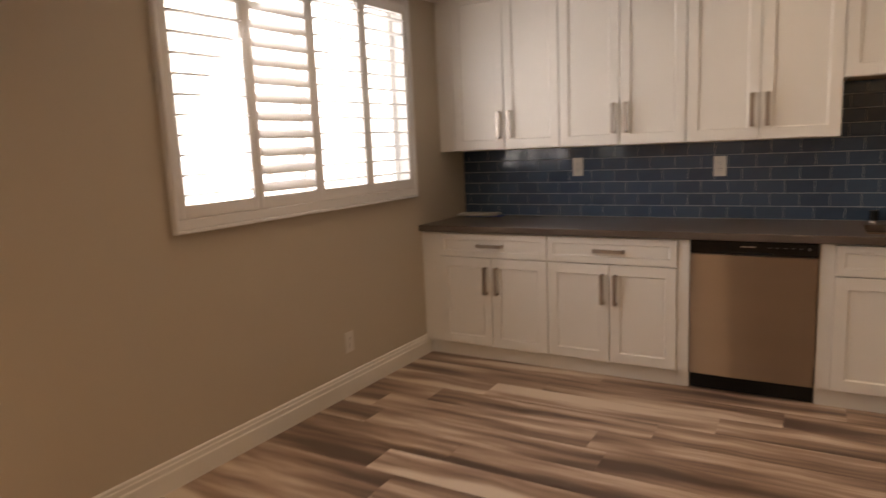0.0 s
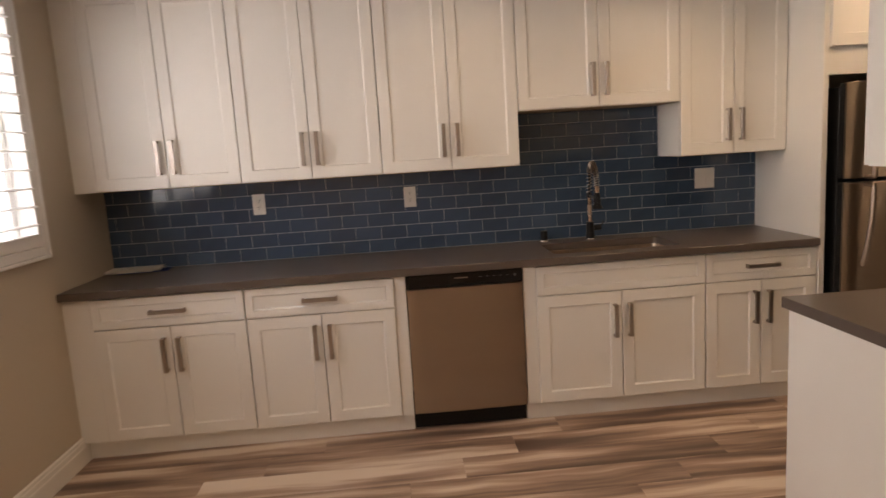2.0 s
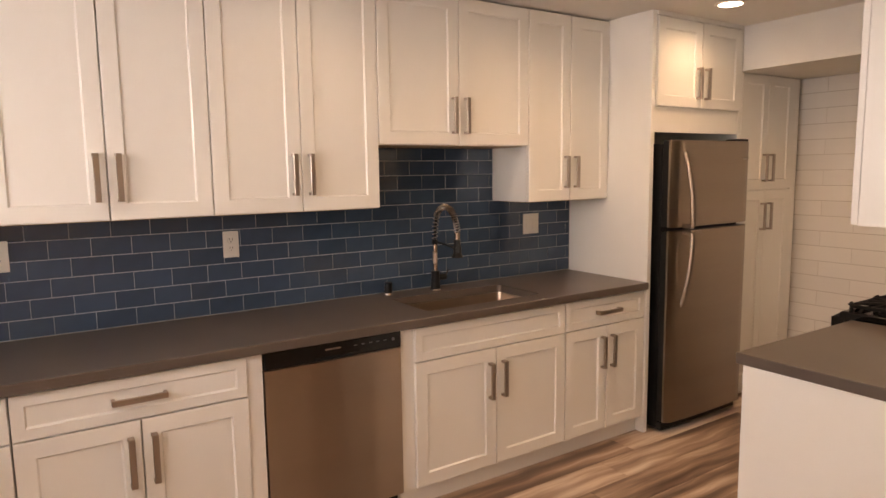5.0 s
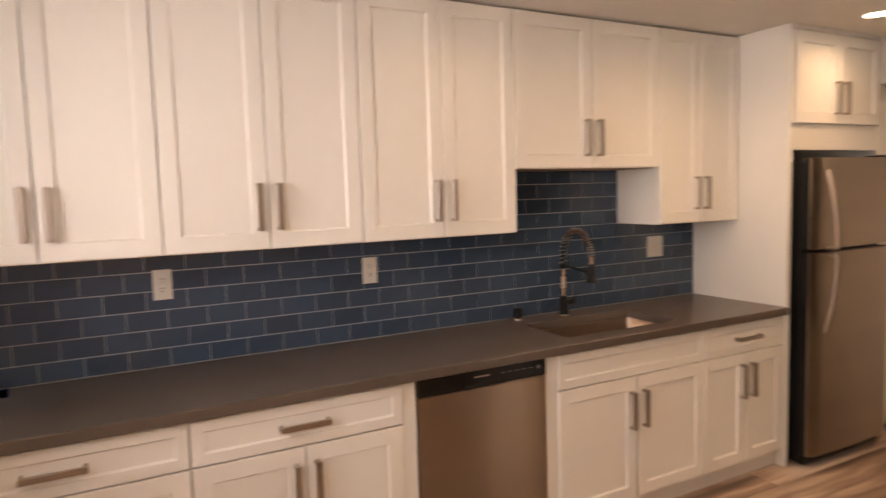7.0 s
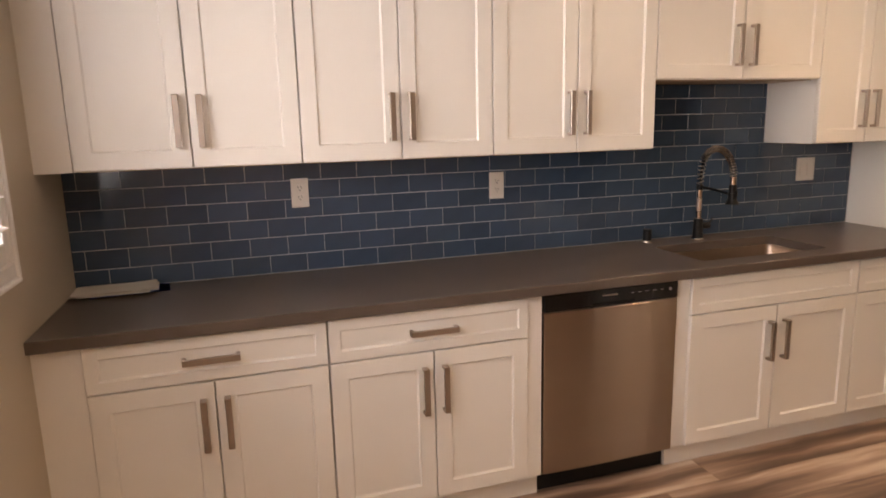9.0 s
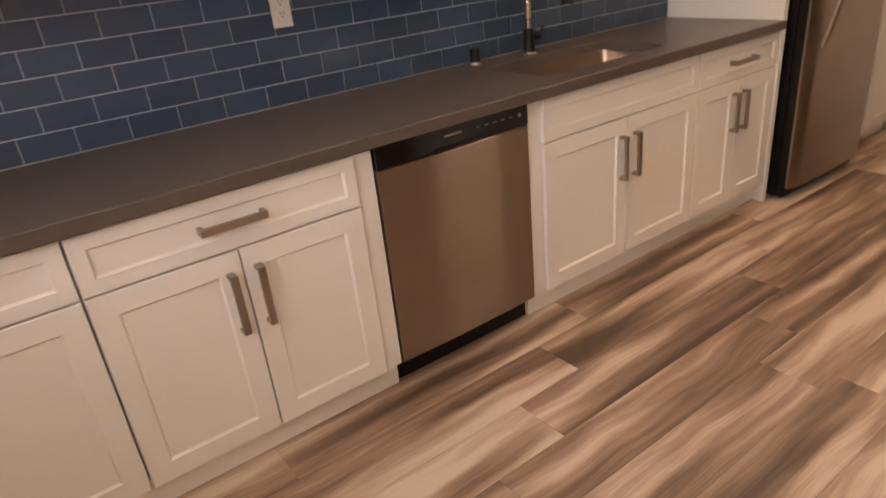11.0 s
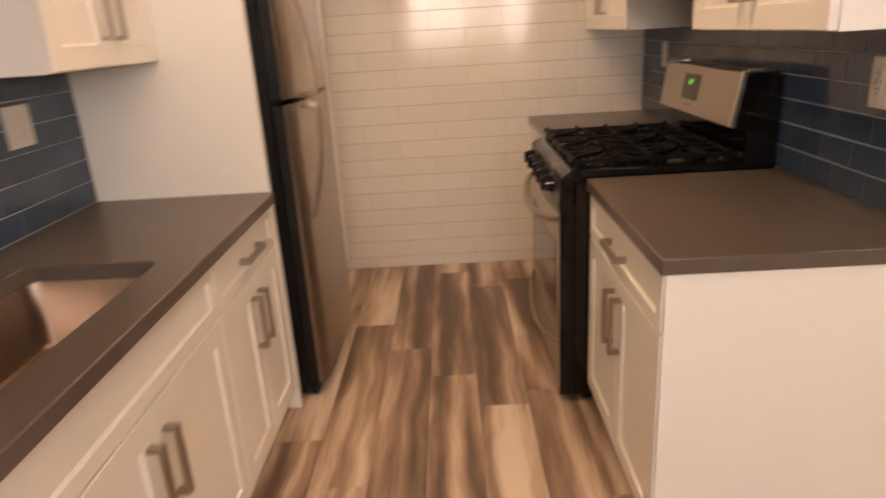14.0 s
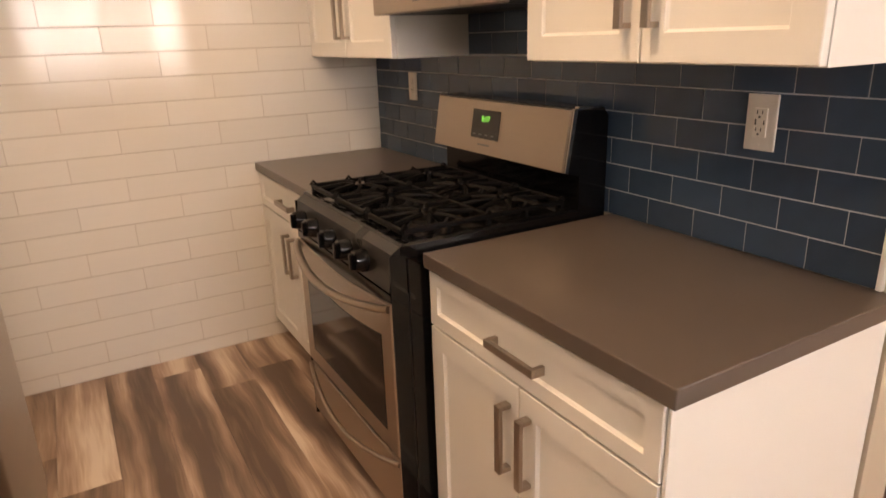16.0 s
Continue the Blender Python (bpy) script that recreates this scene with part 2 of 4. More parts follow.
def shaker(x0, x1, z0, z1, yf, th=0.02, stile=0.06, deep=0.008):
    """A framed front that faces -y, its face at yf."""
    bm = bmesh.new()
    i = lambda d, y: rect(x0 + d, x1 - d, z0 + d, z1 - d, y)  # noqa: E731
    return loops(bm, [i(0, yf + th), i(0, yf + 0.002), i(0.002, yf), i(stile, yf), i(stile + 0.001, yf + deep - 0.005), i(stile + 0.006, yf + deep), i(stile + 0.0061, yf + deep)])


def bar_pull(length, upright):
    """A square bar on two posts, facing -y, with its middle at the origin of the front."""
    key = ("pull", length, upright)
    if key in CACHE:
        return CACHE[key]
    bm, h = bmesh.new(), length / 2
    w, t, out = 0.0105, 0.0058, 0.035
    if upright:
        box(bm, -w, w, -out, -out + 2 * t, -h, h, 0.0015)
        for s in (-1, 1):
            box(bm, -w, w, -out + 2 * t, 0, s * h - (0.012 if s > 0 else 0), s * h + (0.012 if s < 0 else 0), 0.001)
    else:
        box(bm, -h, h, -out, -out + 2 * t, -w, w, 0.0015)
        for s in (-1, 1):
            box(bm, s * h - (0.012 if s > 0 else 0), s * h + (0.012 if s < 0 else 0), -out + 2 * t, 0, -w, w, 0.001)
    bmesh.ops.recalc_face_normals(bm, faces=bm.faces)
    me = bpy.data.meshes.new("bar_pull")
    bm.to_mesh(me)
    bm.free()
    me.materials.append(NICKEL)
    CACHE[key] = me
    return me


CACHE = {}
G = 0.0023


def cabinet(name, at, w, h, d, label, doors=2, drawer=0.0, rz=0, pull_top=False, group="", pull_in=0.045, low=0.0, split=None, pulls=True, bottom=None, rise=0.07):
    """A cabinet box of width w and height h above at, its front towards -y, with shaker fronts. drawer: height of a drawer front;
    low: height of its foot under the doors."""
    c = thing(name, at, label, "cabinet", group, rz=rz)
    body = bmesh.new()
    box(body, 0.018, w - 0.018, -d + 0.060, -0.003, low + 0.016, h - 0.016)
    box(body, 0.0008, 0.018, -d + 0.0225, -0.003, low, h)
    box(body, w - 0.018, w - 0.0008, -d + 0.0225, -0.003, low, h)
    box(body, 0.018, w - 0.018, -d + 0.0225, -0.003, low, low + 0.016)
    box(body, 0.018, w - 0.018, -d + 0.0225, -0.003, h - 0.016, h)
    part("body", body, CAB, c)
    if bottom:
        part("underside", B(0.018, w - 0.018, -d + 0.035, -0.01, -0.0025, -0.0002), bottom, c)
    top = h - 0.006
    if drawer:
        dr = part("drawer_front", shaker(G, w - G, top - drawer, top, -d, stile=0.038 if drawer < 0.2 else 0.06), CAB, c)
        if pulls:
            part("handle", bar_pull(0.18, False), None, dr, "brushed nickel bar handle", at=(w / 2, -d, top - drawer / 2))
        top -= drawer + 0.006
    n = doors
    z0 = low + 0.003
    edges = [G] + [w * k / n for k in range(1, n)] + [w - G] if split is None else [G, split, w - G]
    for k in range(n):
        x0, x1 = edges[k] + (G if k else 0), edges[k + 1] - (G if k < n - 1 else 0)
        dd = part("door", shaker(x0, x1, z0, top, -d), CAB, c)
        if pulls:
            inner = x1 - 0.036 if k % 2 == 0 and n > 1 else x0 + 0.036
            hz = (top - rise - 0.09) if pull_top else z0 + rise + 0.09
            part("handle", bar_pull(0.18, True), None, dd, "brushed nickel bar handle", at=(inner, -d, hz))
    return c


# ---- setting ----
CEIL = 2.41
EX = 5.58


def structure(name, bm, material, label="", parent=None):
    return part(name, bm, material, parent, label, kind="structure")


structure("floor", B(-0.4, EX + 0.1, -5.9, 0.1, -0.12, -0.004), SEAM, "grey-brown wood-look vinyl plank floor")
structure("ceiling", B(-0.4, EX + 0.12, -5.9, 0.12, CEIL, CEIL + 0.12), CEILP, "smooth off-white painted ceiling")
structure("wall_north", B(-0.2, EX + 0.12, 0.006, 0.14, -0.1, CEIL), WALLP, "beige painted kitchen wall")
# west wall with its window opening
WY0, WY1, WZ0, WZ1 = -2.488, -0.718, 1.16, 2.304
ww = bmesh.new()
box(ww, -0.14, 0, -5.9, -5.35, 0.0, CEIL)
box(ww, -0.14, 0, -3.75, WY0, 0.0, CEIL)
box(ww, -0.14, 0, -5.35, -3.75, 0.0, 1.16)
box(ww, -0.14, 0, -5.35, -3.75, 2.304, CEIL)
box(ww, -0.14, 0, WY1, 0.005, 0.0, CEIL)
box(ww, -0.14, 0, WY0, WY1, 0.0, WZ0)
box(ww, -0.14, 0, WY0, WY1, WZ1, CEIL)
structure("wall_west", ww, WALLP, "plain beige wall added to close the unseen south end under and beside the window").matrix_world = WEST
structure("wall_east", B(EX + 0.008, EX + 0.14, -5.9, 0.006, -0.1, CEIL), WALLP, "plain wall behind the white tile")
structure("wall_south_partition", B(3.085, EX + 0.008, -2.55, -2.428, 0, CEIL), WALLP, "beige painted partition wall behind the cooker")
# unseen: closes the room, keeps daylight out and bounces the lamps
structure("wall_south", B(-0.4, EX + 0.14, -6.0, -5.8, 0, CEIL), WALLP, "plain beige wall added to close the unseen south end")
structure("soffit", B(4.83, EX + 0.007, -2.427, 0.005, 2.14, CEIL - 0.001), CEILP, "dropped off-white ceiling box over the pantry end")

# baseboard with a stepped top
def baseboard(name, y0, y1, x, sgn=1):
    prof = [(0, 0), (0.018, 0), (0.018, 0.085), (0.014, 0.092), (0.014, 0.112), (0.010, 0.118), (0.010, 0.130), (0.005, 0.136), (0, 0.136)]
    bm = bmesh.new()
    loops(bm, [[(x + sgn * px, y, pz + 0.0) for px, pz in prof] for y in (y0, y1)])
    return structure(name, bm, TRIM, "cream moulded baseboard")


baseboard("baseboard", -5.79, -0.578, 0.0005).matrix_world = WEST
structure("ceiling_trim", B(0.0005, 0.05, -5.79, -0.34, 2.375, CEIL - 0.0005, bevel=0.006), TRIM, "narrow cream ceiling moulding").matrix_world = WEST

# ---- outside ----
# made-up ground and pale block that catch the sun and whiten the window
structure("ground", B(-60, -0.141, -60, 60, -0.5, -0.15), CONCRETE, "pale concrete ground added outside, unseen")
nb = thing("sunlit_backdrop", (-5.0, -1.5, -0.15), "pale stucco block added outside as a sunlit bright backdrop", "house")
part("wall", B(-4, 0, -9, 9, 0, 5.0), STUCCO, nb)
part("backdrop_top", B(-4.3, 0.4, -9.3, 9.3, 5.0, 5.25, bevel=0.03), CONCRETE, nb)

# ---- window with shutters ----


def window(name, y0, y1, label):
    w = thing(name, (0, 0, 0), label, "window", kind="structure")
    w.matrix_world = WEST
    ym = (y0 + y1) / 2
    wf = bmesh.new()
    for a, b_, c_, d_ in ((y0, y1, WZ0, WZ0 + 0.04), (y0, y1, WZ1 - 0.04, WZ1), (y0, y0 + 0.04, WZ0 + 0.04, WZ1 - 0.04), (y1 - 0.04, y1, WZ0 + 0.04, WZ1 - 0.04), (ym - 0.02, ym + 0.02, WZ0 + 0.04, WZ1 - 0.04)):
        box(wf, -0.12, -0.08, a, b_, c_, d_, 0.003)
    part("window_frame", wf, SHUT, w)
    for a, b_ in ((y0 + 0.04, ym - 0.02), (ym + 0.02, y1 - 0.04)):
        pane = part("pane", B(-0.102, -0.097, a + 0.001, b_ - 0.001, WZ0 + 0.041, WZ1 - 0.041), GLASS, w)
        pane.visible_shadow = False


window("window_1", WY0, WY1, "white-framed window behind open plantation shutters")
# unseen and only assumed, to let daylight in from the south-west
window("assumed_window", -5.349, -3.751, "white-framed window assumed at the unseen dining end")

shutters = thing("plantation_shutters", (0, 0, 0), "white plantation shutters, three leaves open and one half shut", "shutters")
shutters.matrix_world = WEST
CY0, CY1, CZ0, CZ1 = -2.507, -0.700, 1.112, 2.352



def casing(x1, y0, y1, z0, z1, w, side, bev, name):
    for a in ((y0, y1, z0, z0 + w), (y0, y1, z1 - w, z1), (y0, y0 + side, z0 + w, z1 - w), (y1 - side, y1, z0 + w, z1 - w)):
        part(name, B(0.0005, x1, *a, bevel=bev), SHUT, shutters)


casing(0.028, CY0, CY1, CZ0, CZ1, 0.045, 0.0185, 0.004, "casing")
casing(0.036, CY0 - 0.016, CY1 + 0.016, CZ0 - 0.016, CZ1 + 0.016, 0.0155, 0.0155, 0.003, "casing_edge")
for a in ((WY0 + 0.0005, WY0 + 0.006, WZ0 + 0.006, WZ1 - 0.006), (WY1 - 0.006, WY1 - 0.0005, WZ0 + 0.006, WZ1 - 0.006), (WY0 + 0.0005, WY1 - 0.0005, WZ0 + 0.0005, WZ0 + 0.006), (WY0 + 0.0005, WY1 - 0.0005, WZ1 - 0.006, WZ1 - 0.0005)):
    part("jamb_liner", B(-0.079, 0.0, *a), SHUT, shutters)
LEAVES = [(-2.488, -2.039, 2), (-2.036, -1.603, 52), (-1.600, -1.163, 2), (-1.160, -0.719, 2)]
LZ0, LZ1 = 1.158, 2.306


def louvre_mesh(length):
    bm = bmesh.new()
    prof = [(0.0315 * math.cos(a), 0.0055 * math.sin(a)) for a in (2 * math.pi * k / 12 for k in range(12))]
    loops(bm, [[(px, y, pz) for px, pz in prof] for y in (-length / 2, length / 2)])
    bmesh.ops.recalc_face_normals(bm, faces=bm.faces)
    me = bpy.data.meshes.new("louvre")
    bm.to_mesh(me)
    bm.free()
    me.materials.append(SHUT)
    for p in me.polygons:
        p.use_smooth = True
    me.set_sharp_from_angle(angle=radians(60))
    return me


for y0, y1, tilt in LEAVES:
    fr = bmesh.new()
    box(fr, 0.001, 0.026, y0, y0 + 0.033, LZ0, LZ1, 0.003)
    box(fr, 0.001, 0.026, y1 - 0.033, y1, LZ0, LZ1, 0.003)
    box(fr, 0.001, 0.026, y0 + 0.033, y1 - 0.033, LZ0, LZ0 + 0.060, 0.003)
    box(fr, 0.001, 0.026, y0 + 0.033, y1 - 0.033, LZ1 - 0.060, LZ1, 0.003)
    leaf = part("shutter_leaf", fr, SHUT, shutters)
    span = (LZ1 - LZ0 - 0.12)
    me = louvre_mesh(y1 - y0 - 0.070)
    for k in range(12):
        lv = part("louvre", me, None, leaf, at=(0.013, (y0 + y1) / 2, LZ0 + 0.060 + span * (k + 0.5) / 12))
        lv.rotation_euler = (0, radians(tilt + random.uniform(-1, 1)), 0)

# ---- north run: base cabinets ----
BF = 0.625
LOWB = dict(h=0.858, d=BF, doors=2, drawer=0.154, pull_top=True, low=0.10, rise=0.055)
cabinet("base_cabinet", (0.157, 0, 0), 0.761, label="white shaker base cabinet with drawer, at the window wall", group="north base cabinets", **LOWB)
cabinet("base_cabinet", (0.920, 0, 0), 0.763, label="white shaker base cabinet with drawer, beside the dishwasher", group="north base cabinets", **LOWB)
sinkbase = cabinet("sink_cabinet", (2.43, 0, 0), 0.92, label="white shaker sink cabinet with a false front over two doors", group="north base cabinets", h=0.858, d=BF, doors=2, drawer=0.0, low=0.10, pull_top=True, rise=0.205 - 0.0, pulls=True)
for ch in list(sinkbase.children_recursive):
    bpy.data.objects.remove(ch)
body = bmesh.new()
for a in ((0.001, 0.018, -0.603, -0.003, 0.10, 0.66), (0.902, 0.919, -0.603, -0.003, 0.10, 0.66), (0.018, 0.902, -0.603, -0.003, 0.10, 0.118), (0.018, 0.902, -0.565, -0.003, 0.118, 0.66)):
    box(body, *a)
part("body", body, CAB, sinkbase)
face = bmesh.new()
for a in ((0.001, 0.018, -0.603, -0.548, 0.661, 0.858), (0.902, 0.919, -0.603, -0.548, 0.661, 0.858), (0.018, 0.902, -0.565, -0.548, 0.661, 0.858)):
    box(face, *a)
part("face_frame", face, CAB, sinkbase)
part("drawer_front", shaker(G, 0.92 - G, 0.698, 0.852, -BF, stile=0.038), CAB, sinkbase, "false white shaker drawer front without a handle")
for x0, x1, hx in ((G, 0.46 - G, 0.42), (0.46 + G, 0.92 - G, 0.50)):
    dd = part("door", shaker(x0, x1, 0.103, 0.692, -BF), CAB, sinkbase)
    part("handle", bar_pull(0.18, True), None, dd, "brushed nickel bar handle", at=(hx, -BF, 0.535))
cabinet("base_cabinet", (3.352, 0, 0), 0.622, label="narrow white shaker base cabinet with drawer, beside the refrigerator panel", group="north base cabinets", **LOWB)
for x0, x1 in ((0.0005, 0.156), (1.6835, 1.744), (2.3645, 2.4295)):
    structure("filler", B(x0, x1, -0.612, -0.59, 0.10, 0.858), CAB, "white painted filler strip")
toe = bmesh.new()
box(toe, 0.019, 1.744, -0.575, -0.56, -0.003, 0.0995)
box(toe, 2.365, 3.974, -0.575, -0.56, -0.003, 0.0995)
structure("toe_kick", toe, CAB, "white toe kick board")
box_ = B(2.3645, 2.38, -0.56, -0.02, 0.0, 0.0995)
structure("toe_return", box_, CAB, "white toe kick return")

# worktop with a sink cut-out
CT0, CT1 = 0.86, 0.90
SX0, SX1, SY0, SY1 = 2.558, 3.263, -0.530, -0.176


def slab_with_hole(x0, x1, y0, y1, hx0, hx1, hy0, hy1, z0, z1, r=0.03):
    bm = bmesh.new()
    n = 6

    def ring(ax0, ax1, ay0, ay1, rad, z):
        pts = []
        for cx, cy, a0 in ((ax1 - rad, ay1 - rad, 0), (ax0 + rad, ay1 - rad, 90), (ax0 + rad, ay0 + rad, 180), (ax1 - rad, ay0 + rad, 270)):
            for k in range(n):
                a = radians(a0 + 90 * k / (n - 1))
                pts.append((cx + rad * math.cos(a), cy + rad * math.sin(a), z))
        return pts
    rings = [ring(hx0, hx1, hy0, hy1, r, z0), ring(hx0, hx1, hy0, hy1, r, z1 - 0.002), ring(hx0 - 0.002, hx1 + 0.002, hy0 - 0.002, hy1 + 0.002, r, z1),
             ring(x0 + 0.003, x1 - 0.003, y0 + 0.003, y1 - 0.003, 0.0005, z1), ring(x0, x1, y0, y1, 0.002, z1 - 0.003), ring(x0, x1, y0, y1, 0.002, z0 + 0.003),
             ring(x0 + 0.003, x1 - 0.003, y0 + 0.003, y1 - 0.003, 0.0005, z0)]
    vs = [[bm.verts.new(p) for p in q] for q in rings]
    m = len(vs[0])
    for a, b in zip(vs, vs[1:] + vs[:1]):
        for i in range(m):
            bm.faces.new((a[i], a[(i + 1) % m], b[(i + 1) % m], b[i]))
    return bm


tagged(part("worktop", slab_with_hole(0.001, 3.976, -0.648, -0.003, SX0, SX1, SY0, SY1, CT0, CT1), QUARTZ), "long grey-brown quartz worktop with a sink cut-out", "worktop")


def sink():
    s = thing("kitchen_sink", (0, 0, CT0), "undermounted stainless steel single-bowl sink", "sink")
    n = 6

    def ring(g, z, rad):
        pts = []
        x0, x1, y0, y1 = SX0 - g, SX1 + g, SY0 - g, SY1 + g
        for cx, cy, a0 in ((x1 - rad, y1 - rad, 0), (x0 + rad, y1 - rad, 90), (x0 + rad, y0 + rad, 180), (x1 - rad, y0 + rad, 270)):
            for k in range(n):
                a = radians(a0 + 90 * k / (n - 1))
                pts.append((cx + rad * math.cos(a), cy + rad * math.sin(a), z))
        return pts
    bm = bmesh.new()
    loops(bm, [ring(0.02, -0.001, 0.05), ring(-0.004, -0.001, 0.035), ring(-0.005, -0.006, 0.035), ring(-0.012, -0.17, 0.035), ring(-0.022, -0.184, 0.03), ring(-0.05, -0.188, 0.02)], cap0=False)
    loops(bm, [ring(0.02, -0.0015, 0.05), ring(0.0, -0.004, 0.035), ring(-0.006, -0.173, 0.036), ring(-0.05, -0.192, 0.02)], cap0=False)
    part("bowl", bm, SINKM, s, smooth=True)
    cx, cy = (SX0 + SX1) / 2, (SY0 + SY1) / 2
    dr = bmesh.new()
    cyl(dr, (cx, cy, -0.1878), (cx, cy, -0.183), 0.045, 0.040, 24)
    d = part("drain", dr, CHROME, s, "steel drain ring", smooth=True)
    part("strainer", cyl(bmesh.new(), (cx, cy, -0.1829), (cx, cy, -0.1815), 0.03, 0.028, 20), BLACKM, d)


sink()

# ---- uppers ----
U0 = 1.378
UPH = CEIL - U0 - 0.006
for x, w, lab in ((0.143, 0.761, "tall white two-door wall cabinet against the window wall filler"), (0.905, 0.762, "tall white two-door wall cabinet between two like it"), (1.668, 0.764, "tall white shaker wall cabinet with two doors, beside the short one")):
    cabinet("wall_cabinet", (x, 0, U0), w, UPH, 0.327, lab, group="north wall cabinets", bottom=RAW)
cabinet("short_wall_cabinet", (2.433, 0, 1.675), 0.918, CEIL - 1.675 - 0.006, 0.327, "short white shaker wall cabinet with two doors over the sink", group="north wall cabinets", bottom=RAW, rise=0.055)
cabinet("wall_cabinet", (3.352, 0, U0 - 0.008), 0.622, UPH + 0.008, 0.327, "narrow white shaker wall cabinet with two doors, beside the refrigerator panel", group="north wall cabinets", bottom=RAW)
structure("filler", B(0.0005, 0.142, -0.325, -0.302, U0, CEIL - 0.006), CAB, "white painted filler strip")
structure("refrigerator_panel", B(3.978, 4.008, -0.632, -0.003, 0, CEIL - 0.001, bevel=0.001), CAB, "tall white refrigerator side panel")
structure("refrigerator_panel", B(4.80, 4.829, -0.632, -0.003, 0, CEIL - 0.001, bevel=0.001), CAB, "tall white panel between refrigerator and pantry")
structure("filler", B(4.009, 4.799, -0.628, -0.61, 1.75, 1.889), CAB, "white board above the refrigerator")
cabinet("refrigerator_cabinet", (4.009, 0, 1.89), 0.79, CEIL - 1.89 - 0.025, 0.645, "white shaker two-door cabinet above the refrigerator", rise=0.05)
structure("filler", B(4.009, 4.799, -0.64, -0.6, CEIL - 0.0245, CEIL - 0.001), CAB, "white painted filler strip")

# pantry
pan = thing("pantry_cabinet", (4.83, 0, 0), "tall white shaker pantry with two pairs of doors", "cabinet")
part("body", B(0.001, 0.699, -0.60, -0.003, 0.10, 2.137), CAB, pan)
part("foot", B(0.001, 0.699, -0.56, -0.54, 0.0, 0.0995), CAB, pan)
for z0, z1, hz in ((0.104, 1.392, 1.22), (1.402, 2.135, 1.54)):
    for x0, x1, hx in ((0.03, 0.3285, 0.292), (0.3315, 0.63, 0.368)):
        dd = part("door", shaker(x0, x1, z0, z1, -0.62), CAB, pan)
        part("handle", bar_pull(0.18, True), None, dd, "brushed nickel bar handle", at=(hx, -0.62, hz))
for x0, x1 in ((0.001, 0.028), (0.632, 0.699)):
    part("stile", B(x0, x1, -0.618, -0.6005, 0.104, 2.135), CAB, pan)

# ---- south run ----
cabinet("base_cabinet", (3.903, -2.425, 0), 0.80, 0.858, 0.655, "white shaker base cabinet with drawer, beside the cooker", doors=2, drawer=0.154, pull_top=True, low=0.10, rz=180, group="south base cabinets", rise=0.055)
cabinet("base_cabinet", (EX - 0.001, -2.425, 0), 0.87, 0.858, 0.655, "white shaker base cabinet between cooker and tiled wall", doors=2, drawer=0.154, pull_top=True, low=0.10, rz=180, group="south base cabinets", rise=0.055)
structure("end_panel", B(3.094, 3.1025, -2.425, -1.775, 0.0, 0.858, bevel=0.001), CAB, "white painted end panel of the south base cabinet")
structure("toe_kick", B(3.1035, 3.903, -1.86, -1.845, -0.003, 0.0995), CAB, "white toe kick board")
structure("toe_kick", B(4.712, EX - 0.001, -1.86, -1.845, -0.003, 0.0995), CAB, "white toe kick board")


def worktop(name, x0, x1, y0, y1, label):
    return tagged(part(name, B(x0, x1, y0, y1, CT0, CT1, bevel=0.003, seg=2), QUARTZ), label, "worktop")


worktop("worktop", 3.075, 3.908, -2.425, -1.757, "short grey-brown quartz worktop at the open end")
worktop("worktop", 4.708, EX - 0.001, -2.425, -1.757, "short grey-brown quartz worktop against the tiled wall")
cabinet("wall_cabinet", (3.903, -2.425, 1.368), 0.787, CEIL - 1.368 - 0.006, 0.338, "white shaker wall cabinet with two doors over the open-end worktop", rz=180, group="south wall cabinets")
cabinet("wall_cabinet", (EX - 0.001, -2.425, 1.366), 0.872, 2.136 - 1.366, 0.338, "white shaker wall cabinet with two doors against the tiled wall", rz=180, group="south wall cabinets")
cabinet("short_wall_cabinet", (4.705, -2.425, 1.945), 0.80, CEIL - 1.945 - 0.006, 0.338, "short white wall cabinet over the microwave", rz=180, group="south wall cabinets", rise=0.03)

